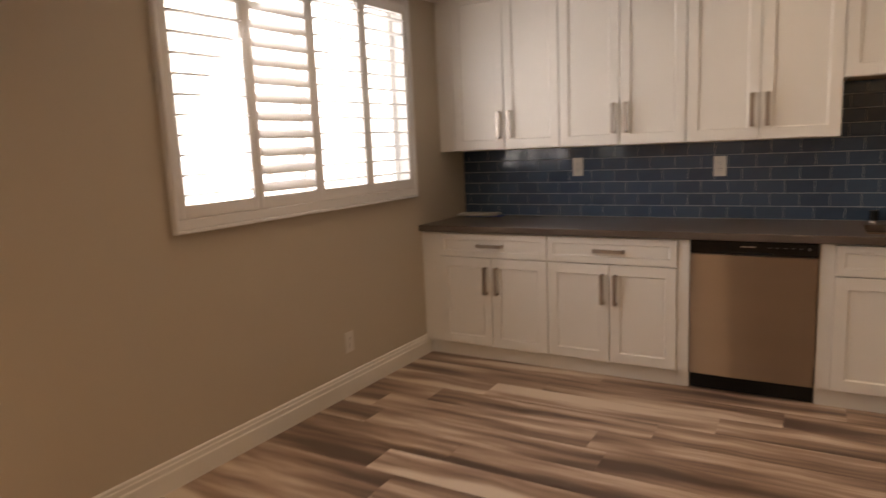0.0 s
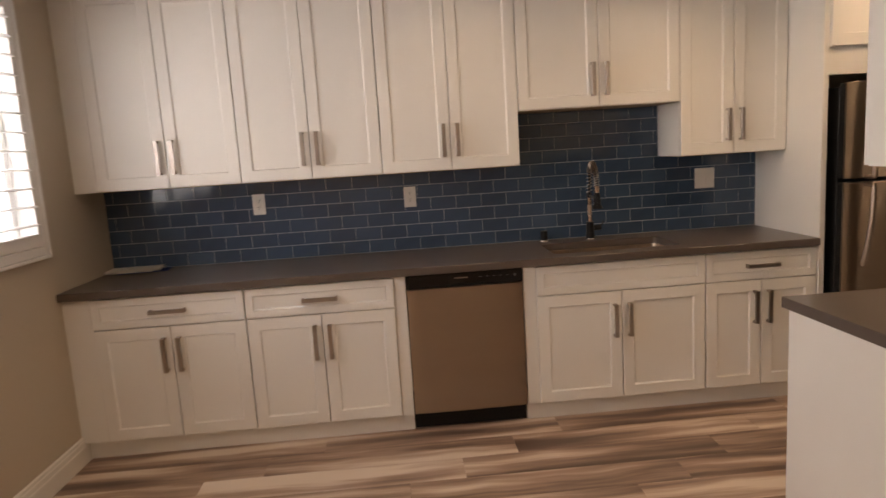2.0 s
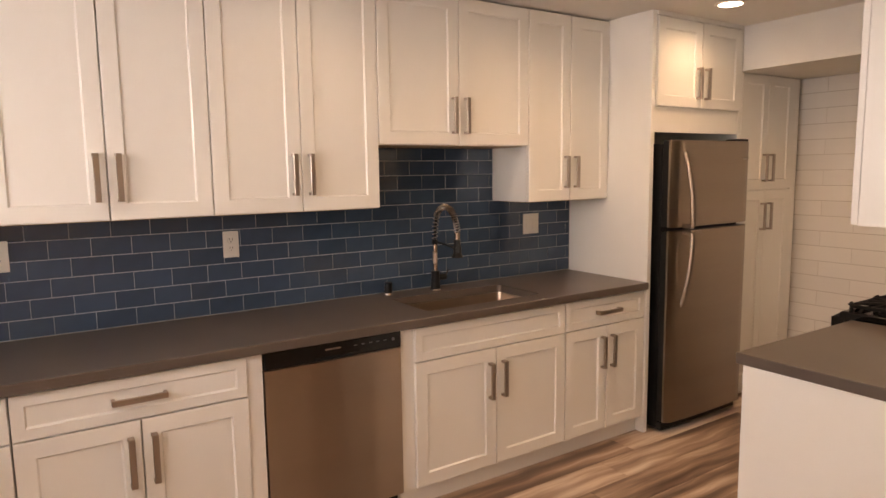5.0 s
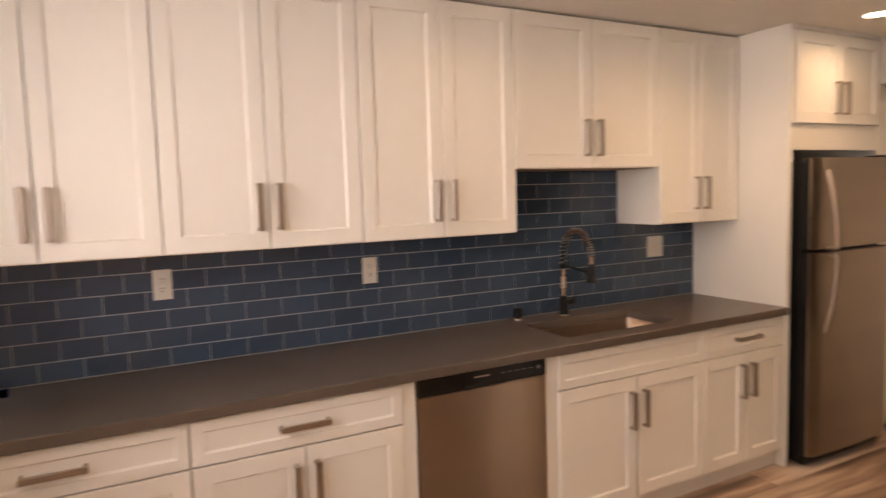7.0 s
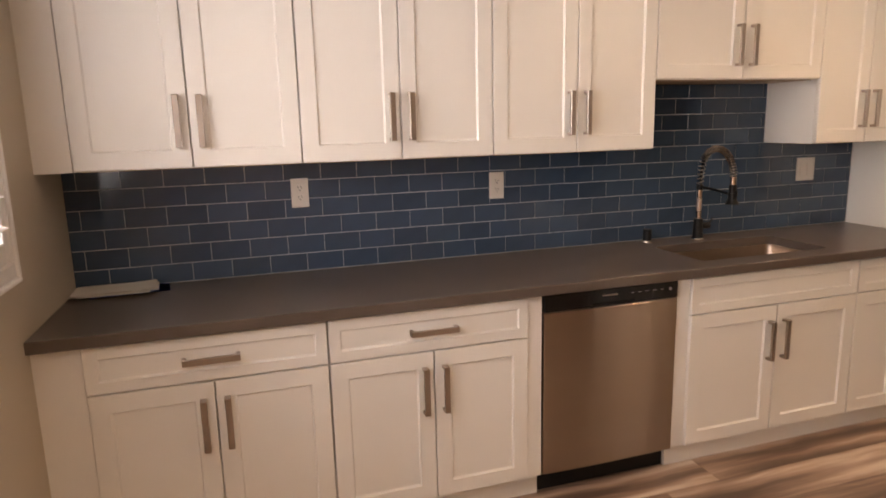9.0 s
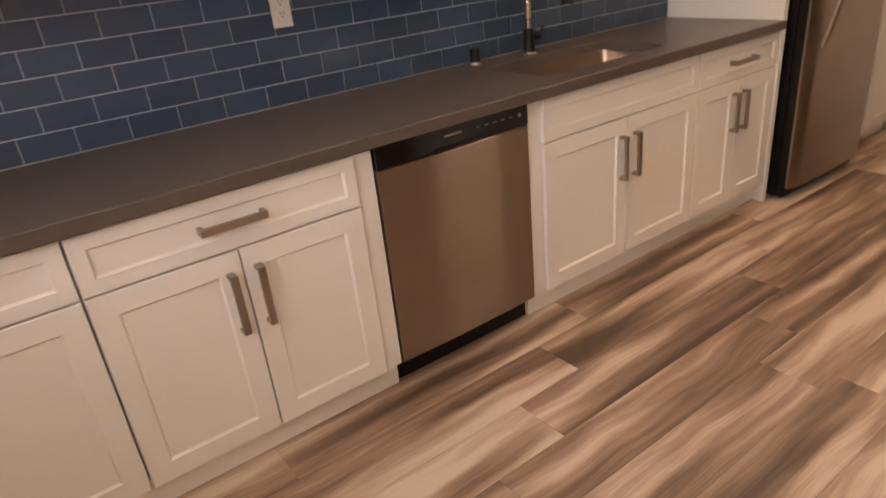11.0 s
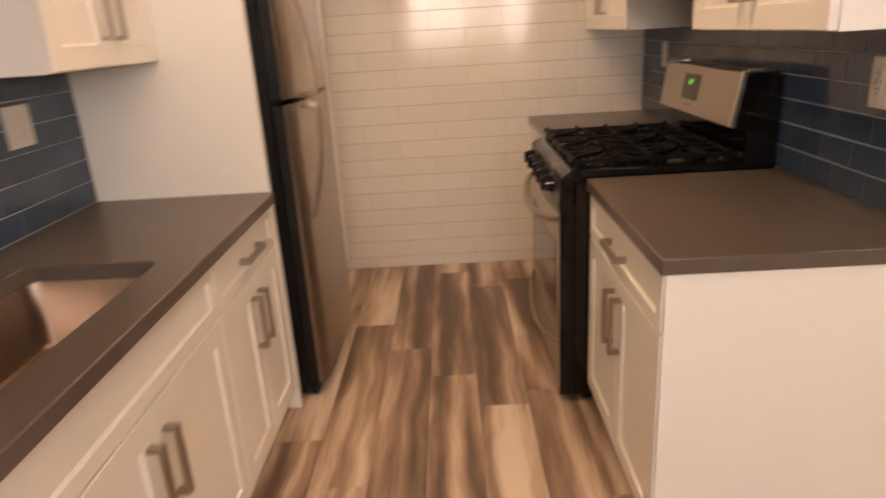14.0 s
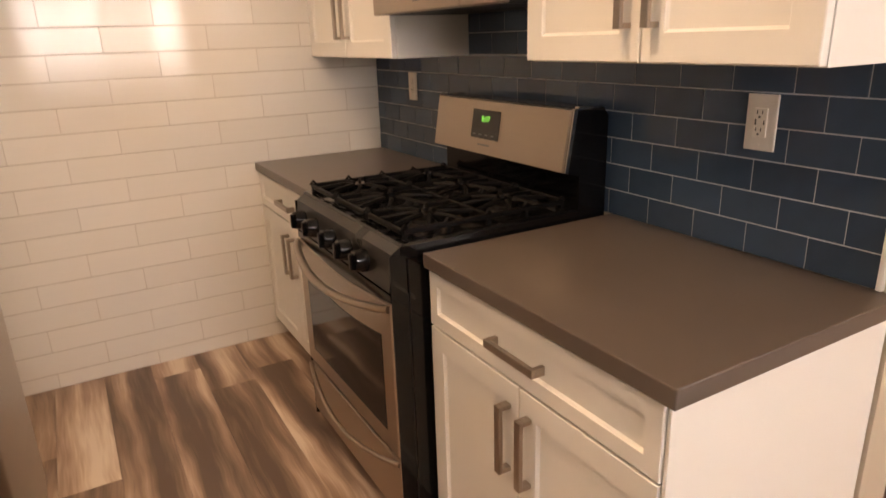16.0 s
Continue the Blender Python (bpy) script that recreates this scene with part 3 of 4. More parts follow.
# ---- dishwasher ----


def dishwasher():
    d = thing("dishwasher", (1.746, 0, 0), "stainless steel dishwasher with a black control strip", "dishwasher")
    w = 0.615
    part("body", B(0.004, w - 0.004, -0.585, -0.03, 0.0995, 0.856), BLACKM, d)
    part("kick_plate", B(0.002, w - 0.002, -0.565, -0.55, 0.003, 0.0985), BLACKM, d)
    bm = bmesh.new()
    rings, n = [], 48
    for z in (0.103, 0.106, 0.778, 0.782):
        e = 0.003 if z in (0.103, 0.782) else 0.0
        rings.append([(0.003, -0.59, z)] + [(0.003 + (w - 0.006) * k / n, -0.622 - 0.006 * math.sin(math.pi * k / n) ** 0.7 + 0.0008 * math.sin(2 * math.pi * (1.6 * k / n + 0.15)) + 0.0003 * math.sin(2 * math.pi * (4.3 * k / n + 0.4)) + e, z) for k in range(n + 1)] + [(w - 0.003, -0.59, z)])
    part("door", loops(bm, rings), STEEL, d, smooth=True)
    cp = part("control_panel", B(0.003, w - 0.003, -0.628, -0.586, 0.785, 0.857, bevel=0.004, seg=2), BLACKG, d, "glossy black control strip")
    part("maker_mark", B(0.255, 0.325, -0.6288, -0.6282, 0.826, 0.832), NICKEL, cp)
    for k in range(5):
        part("button", B(0.385 + 0.035 * k, 0.400 + 0.035 * k, -0.6288, -0.6282, 0.826, 0.829), GREYT, cp)
    part("button", cyl(bmesh.new(), (0.572, -0.6275, 0.826), (0.572, -0.630, 0.826), 0.007, seg=16), GREYT, cp)
    part("pocket_handle", B(0.21, 0.405, -0.630, -0.6282, 0.786, 0.800, bevel=0.0006), BLACKM, cp)


dishwasher()

# ---- refrigerator ----


def refrigerator():
    f = thing("refrigerator", (4.048, 0, 0), "stainless steel top-freezer refrigerator with curved handles and black sides", "refrigerator")
    w = 0.748
    part("body", B(0.004, w - 0.004, -0.655, -0.04, 0.02, 1.685, bevel=0.004), BLACKM, f)
    part("kick_grille", B(0.01, w - 0.01, -0.69, -0.656, 0.012, 0.06, bevel=0.003), BLACKM, f)
    for x in (0.06, w - 0.06):
        part("foot", cyl(bmesh.new(), (x, -0.62, 0.0), (x, -0.62, 0.03), 0.02, seg=14), BLACKM, f)
    n = 18
    for z0, z1, name in ((1.213, 1.703, "freezer_door"), (0.068, 1.193, "fresh_food_door")):
        bm, rings = bmesh.new(), []
        for z, e in ((z0, 0.004), (z0 + 0.004, 0.0), (z1 - 0.004, 0.0), (z1, 0.004)):
            pts = [(0.001 + e, -0.703, z), (0.001 + e, -0.708, z)]
            for k in range(n + 1):
                u = k / n
                edge = min(u, 1 - u) * (w - 0.002)
                dy = 0.022 * (1 - max(0.0, 1 - edge / 0.05) ** 2) ** 0.5
                pts.append((0.001 + (w - 0.002) * u, -0.715 - dy - 0.010 * math.sin(math.pi * u) + e, z))
            pts += [(w - 0.001 - e, -0.708, z), (w - 0.001 - e, -0.703, z)]
            rings.append(pts)
        door = part(name, loops(bm, rings), FSTEEL, f, smooth=True)
        part("door_liner", B(0.002, w - 0.002, -0.7025, -0.662, z0 + 0.002, z1 - 0.002, bevel=0.002), BLACKM, door, "black door side")
        top = name == "freezer_door"
        path = []
        for k in range(15):
            u = k / 14
            y = -0.738 - 0.068 * math.sin(u * math.pi / 2) ** 0.8
            z = 1.635 - 0.405 * u if top else 0.755 + 0.405 * u
            path.append((0.100, y, z))
        path += [(0.100, -0.800, 1.222 if top else 1.178), (0.100, -0.77, 1.219 if top else 1.184), (0.100, -0.735, 1.219 if top else 1.184)]
        part("handle", tube(bmesh.new(), path, 0.014, 10, 0.7), FSTEEL, door, "curved steel pull handle", smooth=True)
        for k in range(2):
            part("gasket", B(0.012, w - 0.012, -0.6615, -0.6555, z0 + 0.01 + k * (z1 - z0 - 0.03), z0 + 0.02 + k * (z1 - z0 - 0.03)), BLACKM, door)
    part("hinge_cover", B(w - 0.10, w - 0.01, -0.72, -0.62, 1.7035, 1.717, bevel=0.004), BLACKM, f)
    part("badge", B(w - 0.10, w - 0.045, -0.7435, -0.7415, 1.595, 1.603), CHROME, f)


refrigerator()

# ---- cooker ----


def cooker():
    c = thing("gas_cooker", (4.701, -2.421, 0), "black and stainless steel gas cooker with cast-iron grates", "cooker", rz=180)
    w = 0.778
    part("body", B(0.002, w - 0.002, -0.70, -0.012, 0.03, 0.888, bevel=0.003), BLACKG, c)
    part("plinth", B(0.03, w - 0.03, -0.66, -0.05, 0.0, 0.0295), BLACKM, c)
    # cooktop with a sunken well
    bm = bmesh.new()
    q = lambda a, z: [(a, -0.718 + a, z), (w - a, -0.718 + a, z), (w - a, -0.12 - a, z), (a, -0.12 - a, z)]  # noqa: E731
    loops(bm, [q(0.0, 0.8885), q(0.0, 0.922), q(0.006, 0.928), q(0.022, 0.928), q(0.034, 0.912)], cap0=True)
    top = part("cooktop", bm, BLACKG, c, "glossy black enamel cooktop")
    # burners
    for bx, by, r in ((0.17, -0.56, 0.045), (0.17, -0.27, 0.036), (0.389, -0.42, 0.05), (0.608, -0.56, 0.036), (0.608, -0.27, 0.045)):
        b = part("burner", cyl(bmesh.new(), (bx, by, 0.9122), (bx, by, 0.926), r + 0.012, r + 0.004, 28), BLACKM, top, "dark burner head", smooth=True)
        part("burner_cap", cyl(bmesh.new(), (bx, by, 0.9262), (bx, by, 0.936), r, r - 0.006, 28), IRON, b, smooth=True)
    # grates, three across
    for gx0, gx1 in ((0.028, 0.262), (0.268, 0.510), (0.516, 0.750)):
        bm = bmesh.new()
        y0, y1, zt = -0.695, -0.15, 0.958
        for x in (gx0, gx1):
            s = 1 if x == gx0 else -1
            box(bm, min(x, x + s * 0.011), max(x, x + s * 0.011), y0, y1, zt - 0.016, zt, 0.003)
        for y in (y0, (y0 + y1) / 2, y1):
            box(bm, gx0 + 0.011, gx1 - 0.011, y - 0.0055, y + 0.0055, zt - 0.016, zt, 0.003)
        cx = (gx0 + gx1) / 2
        for cy in (y0 + 0.137, y1 - 0.137):
            for k in range(8):
                a = math.pi * k / 4 + math.pi / 8
                ex, ey = cx + 0.103 * math.copysign(min(1, abs(math.cos(a)) * 1.08), math.cos(a)), cy + 0.128 * math.copysign(min(1, abs(math.sin(a)) * 1.08), math.sin(a))
                tube(bm, [(cx + 0.028 * math.cos(a), cy + 0.028 * math.sin(a), zt + 0.001), (cx + 0.06 * math.cos(a), cy + 0.06 * math.sin(a), zt + 0.002), (ex, ey, zt - 0.006)], 0.0072, 6)
        for x in (gx0 + 0.006, gx1 - 0.006):
            for y in (y0 + 0.006, y0 + 0.14, (y0 + y1) / 2, y1 - 0.14, y1 - 0.006):
                box(bm, x - 0.0055, x + 0.0055, y - 0.006, y + 0.006, 0.9285 if y in (y0 + 0.006, y1 - 0.006) else 0.915, zt - 0.012)
                tube(bm, [(x, y - 0.012, zt - 0.004), (x, y, zt + 0.009), (x, y + 0.012, zt - 0.004)], 0.0045, 6)
        part("grate", bm, IRON, top, "black cast-iron pan grate")
    # sloping control panel
    prof = [(-0.7185, 0.921), (-0.745, 0.903), (-0.757, 0.80), (-0.7185, 0.792)]
    cp = part("control_panel", loops(bmesh.new(), [[(x, y, z) for y, z in prof] for x in (0.006, w - 0.006)]), PANELM, c, "glossy black control panel")
    ns = Vector((0, -0.103, 0.012)).normalized()
    for kx in (0.085, 0.205, 0.360, 0.490, 0.610):
        o = Vector((kx, -0.7515, 0.846))
        bm = bmesh.new()
        cyl(bm, o, o + ns * 0.007, 0.033, 0.032, 24)
        cyl(bm, o + ns * 0.007, o + ns * 0.036, 0.033, 0.029, 24)
        box(bm, kx - 0.007, kx + 0.007, -0.7515 - 0.048, -0.7515 - 0.006, 0.824, 0.872, 0.003)
        part("knob", bm, BLACKG, cp, "black control knob", smooth=True)
    # oven door: steel frame with a smile-shaped black band above it
    n = 14
    arc = lambda u, sag: -sag * math.sin(math.pi * u)  # noqa: E731
    bm = bmesh.new()
    rings = []
    for y, e in ((-0.705, 0.0), (-0.752, 0.0), (-0.757, 0.004)):
        rings.append([(0.006 + e + (w - 0.012 - 2 * e) * k / n, y, 0.768 - e + arc(k / n, 0.03)) for k in range(n + 1)] + [(w - 0.006 - e, y, 0.284 + e), (0.006 + e, y, 0.284 + e)])
    door = part("oven_door", loops(bm, rings), STEELH, c, "stainless steel oven door")
    part("door_edge", B(0.0035, w - 0.0035, -0.7045, -0.7005, 0.275, 0.785), BLACKM, c)
    for x0, x1 in ((0.0012, 0.0055), (w - 0.0055, w - 0.0012)):
        part("side_trim", B(x0, x1, -0.753, -0.7046, 0.035, 0.90, bevel=0.001), BLACKG, c)
    bm = bmesh.new()
    rings = []
    for y in (-0.7445, -0.7572, -0.7585):
        e = 0.0 if y > -0.758 else 0.003
        rings.append([(0.075 + e + (w - 0.15 - 2 * e) * k / n, y, 0.655 - e + arc(k / n, 0.028)) for k in range(n + 1)] + [(w - 0.075 - e, y, 0.345 + e), (0.075 + e, y, 0.345 + e)])
    part("window", loops(bm, rings), DGLASS, door, "dark oven window")
    bm = bmesh.new()
    rings = []
    for y in (-0.7045, -0.7545):
        rings.append([(0.006 + (w - 0.012) * k / n, y, 0.770 + arc(k / n, 0.03)) for k in range(n + 1)] + [(w - 0.006, y, 0.7915), (0.006, y, 0.7915)])
    part("vent_band", loops(bm, rings), BLACKG, c)
    path = [(0.012 + (w - 0.024) * k / 24, -0.758 - 0.062 * math.sin(math.pi * k / 24) ** 0.7, 0.752 - 0.034 * math.sin(math.pi * k / 24)) for k in range(25)]
    part("handle", tube(bmesh.new(), path, 0.015, 12, 0.75), STEELH, door, "bowed steel oven handle", smooth=True)
    # drawer
    bm = bmesh.new()
    rings = []
    for y, e in ((-0.705, 0.0), (-0.750, 0.0), (-0.754, 0.004)):
        rings.append([(0.006 + e, y, 0.268 - e), (w - 0.006 - e, y, 0.268 - e), (w - 0.006 - e, y, 0.062 + e), (0.006 + e, y, 0.062 + e)])
    drw = part("drawer", loops(bm, rings), STEELH, c, "stainless steel bottom drawer")
    path = [(0.010 + (w - 0.020) * k / 24, -0.755 - 0.045 * math.sin(math.pi * k / 24) ** 0.8, 0.262 - 0.055 * math.sin(math.pi * k / 24)) for k in range(25)]
    part("handle", tube(bmesh.new(), path, 0.009, 10, 0.9), STEELH, drw, "bowed steel drawer lip", smooth=True)
    # backguard
    prof = [(-0.012, 0.889), (-0.118, 0.889), (-0.118, 1.03), (-0.160, 1.04), (-0.130, 1.222), (-0.03, 1.226), (-0.012, 1.20)]
    bg = part("backguard", loops(bmesh.new(), [[(x, y, z) for y, z in prof] for x in (0.001, w - 0.001)]), BLACKG, c, "black backguard")
    face = [(-0.1615, 1.043), (-0.178, 1.046), (-0.1485, 1.224), (-0.131, 1.2265)]
    part("top_cap", B(w - 0.020, w - 0.0012, -0.128, -0.070, 1.2265, 1.2345, bevel=0.002), CHROME, bg, "bright steel corner cap")
    fp = part("fascia", loops(bmesh.new(), [[(x, y, z) for y, z in face] for x in (0.012, w - 0.012)]), STEELH, bg, "stainless steel fascia")
    d0, d1 = Vector((0, -0.178, 1.046)), Vector((0, -0.1485, 1.224))
    up = (d1 - d0).normalized()
    nn = Vector((0, -up.z, up.y))

    def plate(x0, x1, u0, u1, out):
        a, b = d0 + up * u0, d0 + up * u1
        ring = lambda o: [(x0, a.y + nn.y * o, a.z + nn.z * o), (x1, a.y + nn.y * o, a.z + nn.z * o), (x1, b.y + nn.y * o, b.z + nn.z * o), (x0, b.y + nn.y * o, b.z + nn.z * o)]  # noqa: E731
        return loops(bmesh.new(), [ring(0.0002), ring(out)])
    disp = part("display", plate(0.262, 0.428, 0.052, 0.150, 0.002), DGLASS, fp, "dark clock display")
    txt = bpy.data.curves.new("digits", "FONT")
    txt.body, txt.size, txt.align_x, txt.align_y = "8:07", 0.030, "CENTER", "CENTER"
    digits = new("digits", txt)
    digits.data.materials.append(GREEN)
    digits.parent = disp
    p = d0 + up * 0.118 + nn * 0.0026
    right = Vector((1, 0, 0))
    digits.matrix_basis = Matrix(((right.x, up.x, nn.x, 0.345), (right.y, up.y, nn.y, p.y), (right.z, up.z, nn.z, p.z), (0, 0, 0, 1)))
    part("maker_mark", plate(0.31, 0.38, 0.028, 0.034, 0.0015), GREYT, fp)
    for k in range(4):
        part("button", plate(0.275 + 0.037 * k, 0.292 + 0.037 * k, 0.063, 0.067, 0.0028), GREYT, disp)
    for x0, x1 in ((0.0015, 0.0105), (w - 0.0105, w - 0.0015)):
        part("end_cap", loops(bmesh.new(), [[(x, y, z) for y, z in ((-0.1605, 1.042), (-0.172, 1.046), (-0.1425, 1.228), (-0.035, 1.231), (-0.035, 1.2275), (-0.1300, 1.2235))] for x in (x0, x1)]), CHROME, bg)


cooker()

# ---- microwave ----


def microwave():
    m = thing("microwave", (4.702, -2.4215, 1.515), "over-range microwave in stainless steel with a dark door", "microwave", rz=180)
    w, h = 0.782, 0.415
    part("body", B(0.003, w - 0.003, -0.372, -0.012, 0.004, h, bevel=0.002), BLACKM, m)
    part("underside", B(0.02, w - 0.02, -0.36, -0.03, 0.0, 0.0036), BLACKM, m)
    door = part("door", B(0.002, 0.578, -0.402, -0.3725, 0.0, h, bevel=0.004), STEELH, m, "stainless steel microwave door")
    part("window", B(0.02, 0.576, -0.4045, -0.4022, 0.062, h - 0.05, bevel=0.001), DGLASS, door, "dark microwave window")
    pn = part("control_panel", B(0.580, w - 0.002, -0.402, -0.3725, 0.0, h, bevel=0.004), STEELH, m, "stainless steel control side")
    part("key_panel", B(0.582, w - 0.075, -0.4045, -0.4022, 0.062, h - 0.05, bevel=0.001), DGLASS, pn)
    for r in range(5):
        part("key_row", B(0.625, 0.665, -0.4052, -0.4047, 0.09 + 0.045 * r, 0.092 + 0.045 * r), SLOT, pn)
    path = [(0.553, -0.405 - 0.048 * min(1.0, math.sin(math.pi * k / 20) * 1.5), 0.048 + 0.325 * k / 20) for k in range(21)]
    part("handle", tube(bmesh.new(), path, 0.0135, 10, 0.8), BLACKG, door, "black bowed door handle", smooth=True)
    part("maker_mark", B(0.30, 0.345, -0.4028, -0.4022, 0.030, 0.034), GREYT, door)


microwave()

# ---- tap and air gap ----


def tap():
    t = thing("kitchen_tap", (2.89, -0.085, CT1), "spring-neck kitchen tap in black and warm steel", "tap")
    bm = bmesh.new()
    cyl(bm, (0, 0, 0.0), (0, 0, 0.006), 0.031, 0.029, 28)
    part("base_ring", bm, CHROME, t, smooth=True)
    bm = bmesh.new()
    cyl(bm, (0, 0, 0.0062), (0, 0, 0.040), 0.0265, 0.0255, 28)
    cyl(bm, (0, 0, 0.040), (0, 0, 0.105), 0.0245, 0.0225, 28)
    cyl(bm, (0.02, 0, 0.066), (0.055, 0.0, 0.066), 0.017, 0.017, 20)
    part("body", bm, BLACKM, t, smooth=True)
    bm = bmesh.new()
    cyl(bm, (0.055, 0, 0.066), (0.066, 0, 0.066), 0.0175, 0.016, 20)
    tube(bm, [(0.060, 0, 0.07), (0.072, -0.004, 0.085), (0.082, -0.008, 0.105)], 0.0045, 8)
    part("lever", bm, BLACKM, t, smooth=True)
    part("column", cyl(bmesh.new(), (0, 0, 0.1052), (0, 0, 0.275), 0.0125, 0.0125, 24), BRASS, t, "warm steel column", smooth=True)
    ex, ey = -0.035, -0.265

    def neck(u):
        """From the top of the column over to the spray head; u from 0 to 1."""
        a = math.pi * u
        k = (1 - math.cos(a)) / 2
        z = 0.275 + 0.06 * min(1, u * 5) + 0.125 * math.sin(a) if u < 0.5 else 0.335 + 0.125 * math.sin(a)
        return Vector((ex * k, ey * k, z))
    hose = [neck(k / 30) for k in range(31)]
    part("hose", tube(bmesh.new(), hose, 0.0075, 10), BLACKM, t, "black inner hose", smooth=True)
    turns, per = 32, 10
    coil, nrm = [], Vector((-ey, ex, 0)).normalized()
    for k in range(turns * per + 1):
        u = k / (turns * per)
        c0 = neck(u)
        d = (neck(min(1, u + 0.01)) - neck(max(0, u - 0.01))).normalized()
        s = d.cross(nrm).normalized()
        a = 2 * math.pi * k / per
        coil.append(c0 + (nrm * math.cos(a) + s * math.sin(a)) * 0.0150)
    part("spring", tube(bmesh.new(), coil, 0.0023, 6), NICKEL, t, "warm steel spring coil", smooth=True)
    bm = bmesh.new()
    cyl(bm, (ex, ey, 0.337), (ex, ey, 0.300), 0.0145, 0.0135, 20)
    part("collar", bm, BRASS, t, smooth=True)
    bm = bmesh.new()
    cyl(bm, (ex, ey, 0.2998), (ex, ey, 0.232), 0.0165, 0.0205, 22)
    cyl(bm, (ex, ey, 0.2318), (ex, ey, 0.210), 0.0205, 0.031, 22)
    box(bm, ex - 0.005, ex + 0.005, ey - 0.026, ey - 0.014, 0.238, 0.275, 0.002)
    part("spray_head", bm, BLACKM, t, "black spray head", smooth=True)
    bm = bmesh.new()
    cyl(bm, (0, 0, 0.252), (0, 0, 0.278), 0.0165, seg=20)
    tube(bm, [(0, -0.012, 0.266), (ex * 0.5, ey * 0.5, 0.262), (ex, ey + 0.018, 0.254)], 0.0058, 8)
    cyl(bm, (ex, ey, 0.248), (ex, ey, 0.260), 0.0215, seg=20)
    part("holder_arm", bm, BLACKM, t, smooth=True)


tap()
ag = thing("air_gap", (2.612, -0.052, CT1), "black sink air gap cap on a steel ring", "air gap")
part("ring", cyl(bmesh.new(), (0, 0, 0), (0, 0, 0.008), 0.026, 0.024, 24), NICKEL, ag, smooth=True)
part("cap", cyl(bmesh.new(), (0, 0, 0.0082), (0, 0, 0.064), 0.0215, 0.0205, 24), BLACKM, ag, smooth=True)

# ---- outlets ----


def outlet(at, rz, label, kind="duplex", w=0.072, h=0.122):
    o = thing("wall_outlet", at, label, "outlet", "wall outlets", rz=rz)
    part("plate", B(-w / 2, w / 2, -0.006, 0.0, -h / 2, h / 2, bevel=0.0018, seg=2), PLASTIC, o)
    if kind == "duplex":
        for s in (-1, 1):
            r = part("receptacle", cyl(bmesh.new(), (0, -0.0058, s * 0.0195), (0, -0.0085, s * 0.0195), 0.0165, 0.016, 24), PLASTIC, o, smooth=True)
            for x in (-0.0064, 0.0064):
                part("slot", B(x - 0.0011, x + 0.0011, -0.0090, -0.0084, s * 0.0195, s * 0.0195 + 0.009), SLOT, r)
            part("slot", cyl(bmesh.new(), (0, -0.0084, s * 0.0195 - 0.007), (0, -0.009, s * 0.0195 - 0.007), 0.0026, seg=10), SLOT, r)
    elif kind == "decor":
        r = part("receptacle", B(-0.0165, 0.0165, -0.0095, -0.0058, -0.0335, 0.0335, bevel=0.001), PLASTIC, o)
        for s in (-1, 1):
            for x in (-0.0085, 0.0045):
                part("slot", B(x - 0.0012, x + 0.0012, -0.0101, -0.0094, s * 0.020, s * 0.020 + 0.009), SLOT, r)
            part("slot", B(-0.0045, 0.0005, -0.0101, -0.0094, s * 0.020 - 0.009, s * 0.020 - 0.004), SLOT, r)
        part("charging_port", B(-0.013, -0.009, -0.0101, -0.0094, -0.006, 0.008), SLOT, r)
        part("charging_port", B(0.009, 0.012, -0.0101, -0.0094, -0.004, 0.006), SLOT, r)
    elif kind == "double":
        for x in (-0.0235, 0.0235):
            part("rocker", B(x - 0.0165, x + 0.0165, -0.0085, -0.0058, -0.0335, 0.0335, bevel=0.0008), PLASTIC, o)
    for s in (-1, 1):
        part("screw", cyl(bmesh.new(), (0, -0.0058, s * (h / 2 - 0.012 if kind != "duplex" else 0.0)), (0, -0.0066, s * (h / 2 - 0.012 if kind != "duplex" else 0.0)), 0.0026, seg=10), PLASTIC, o) if kind != "duplex" or s > 0 else None
    return o


outlet((0.917, -0.0042, 1.238), 0, "white duplex outlet on the blue tile")
outlet((1.813, -0.0042, 1.223), 0, "white duplex outlet on the blue tile")
outlet((3.646, -0.0042, 1.217), 0, "white double switch plate on the blue tile", "double", w=0.124, h=0.124)
outlet((3.430, -2.4172, 1.223), 180, "white charging outlet on the dark tile", "decor", w=0.078, h=0.13)
outlet((5.180, -2.4172, 1.228), 180, "white duplex outlet behind the cooker", w=0.074)
outlet((0, 0, 0), 0, "cream duplex outlet low on the beige wall").matrix_world = WEST @ pose(0.0005, -1.437, 0.313, 0, 0, 90)

# ---- papers on the worktop ----
pp = thing("paper_stack", (0.19, -0.088, CT1), "loose stack of white papers on the worktop", "papers", rz=0)
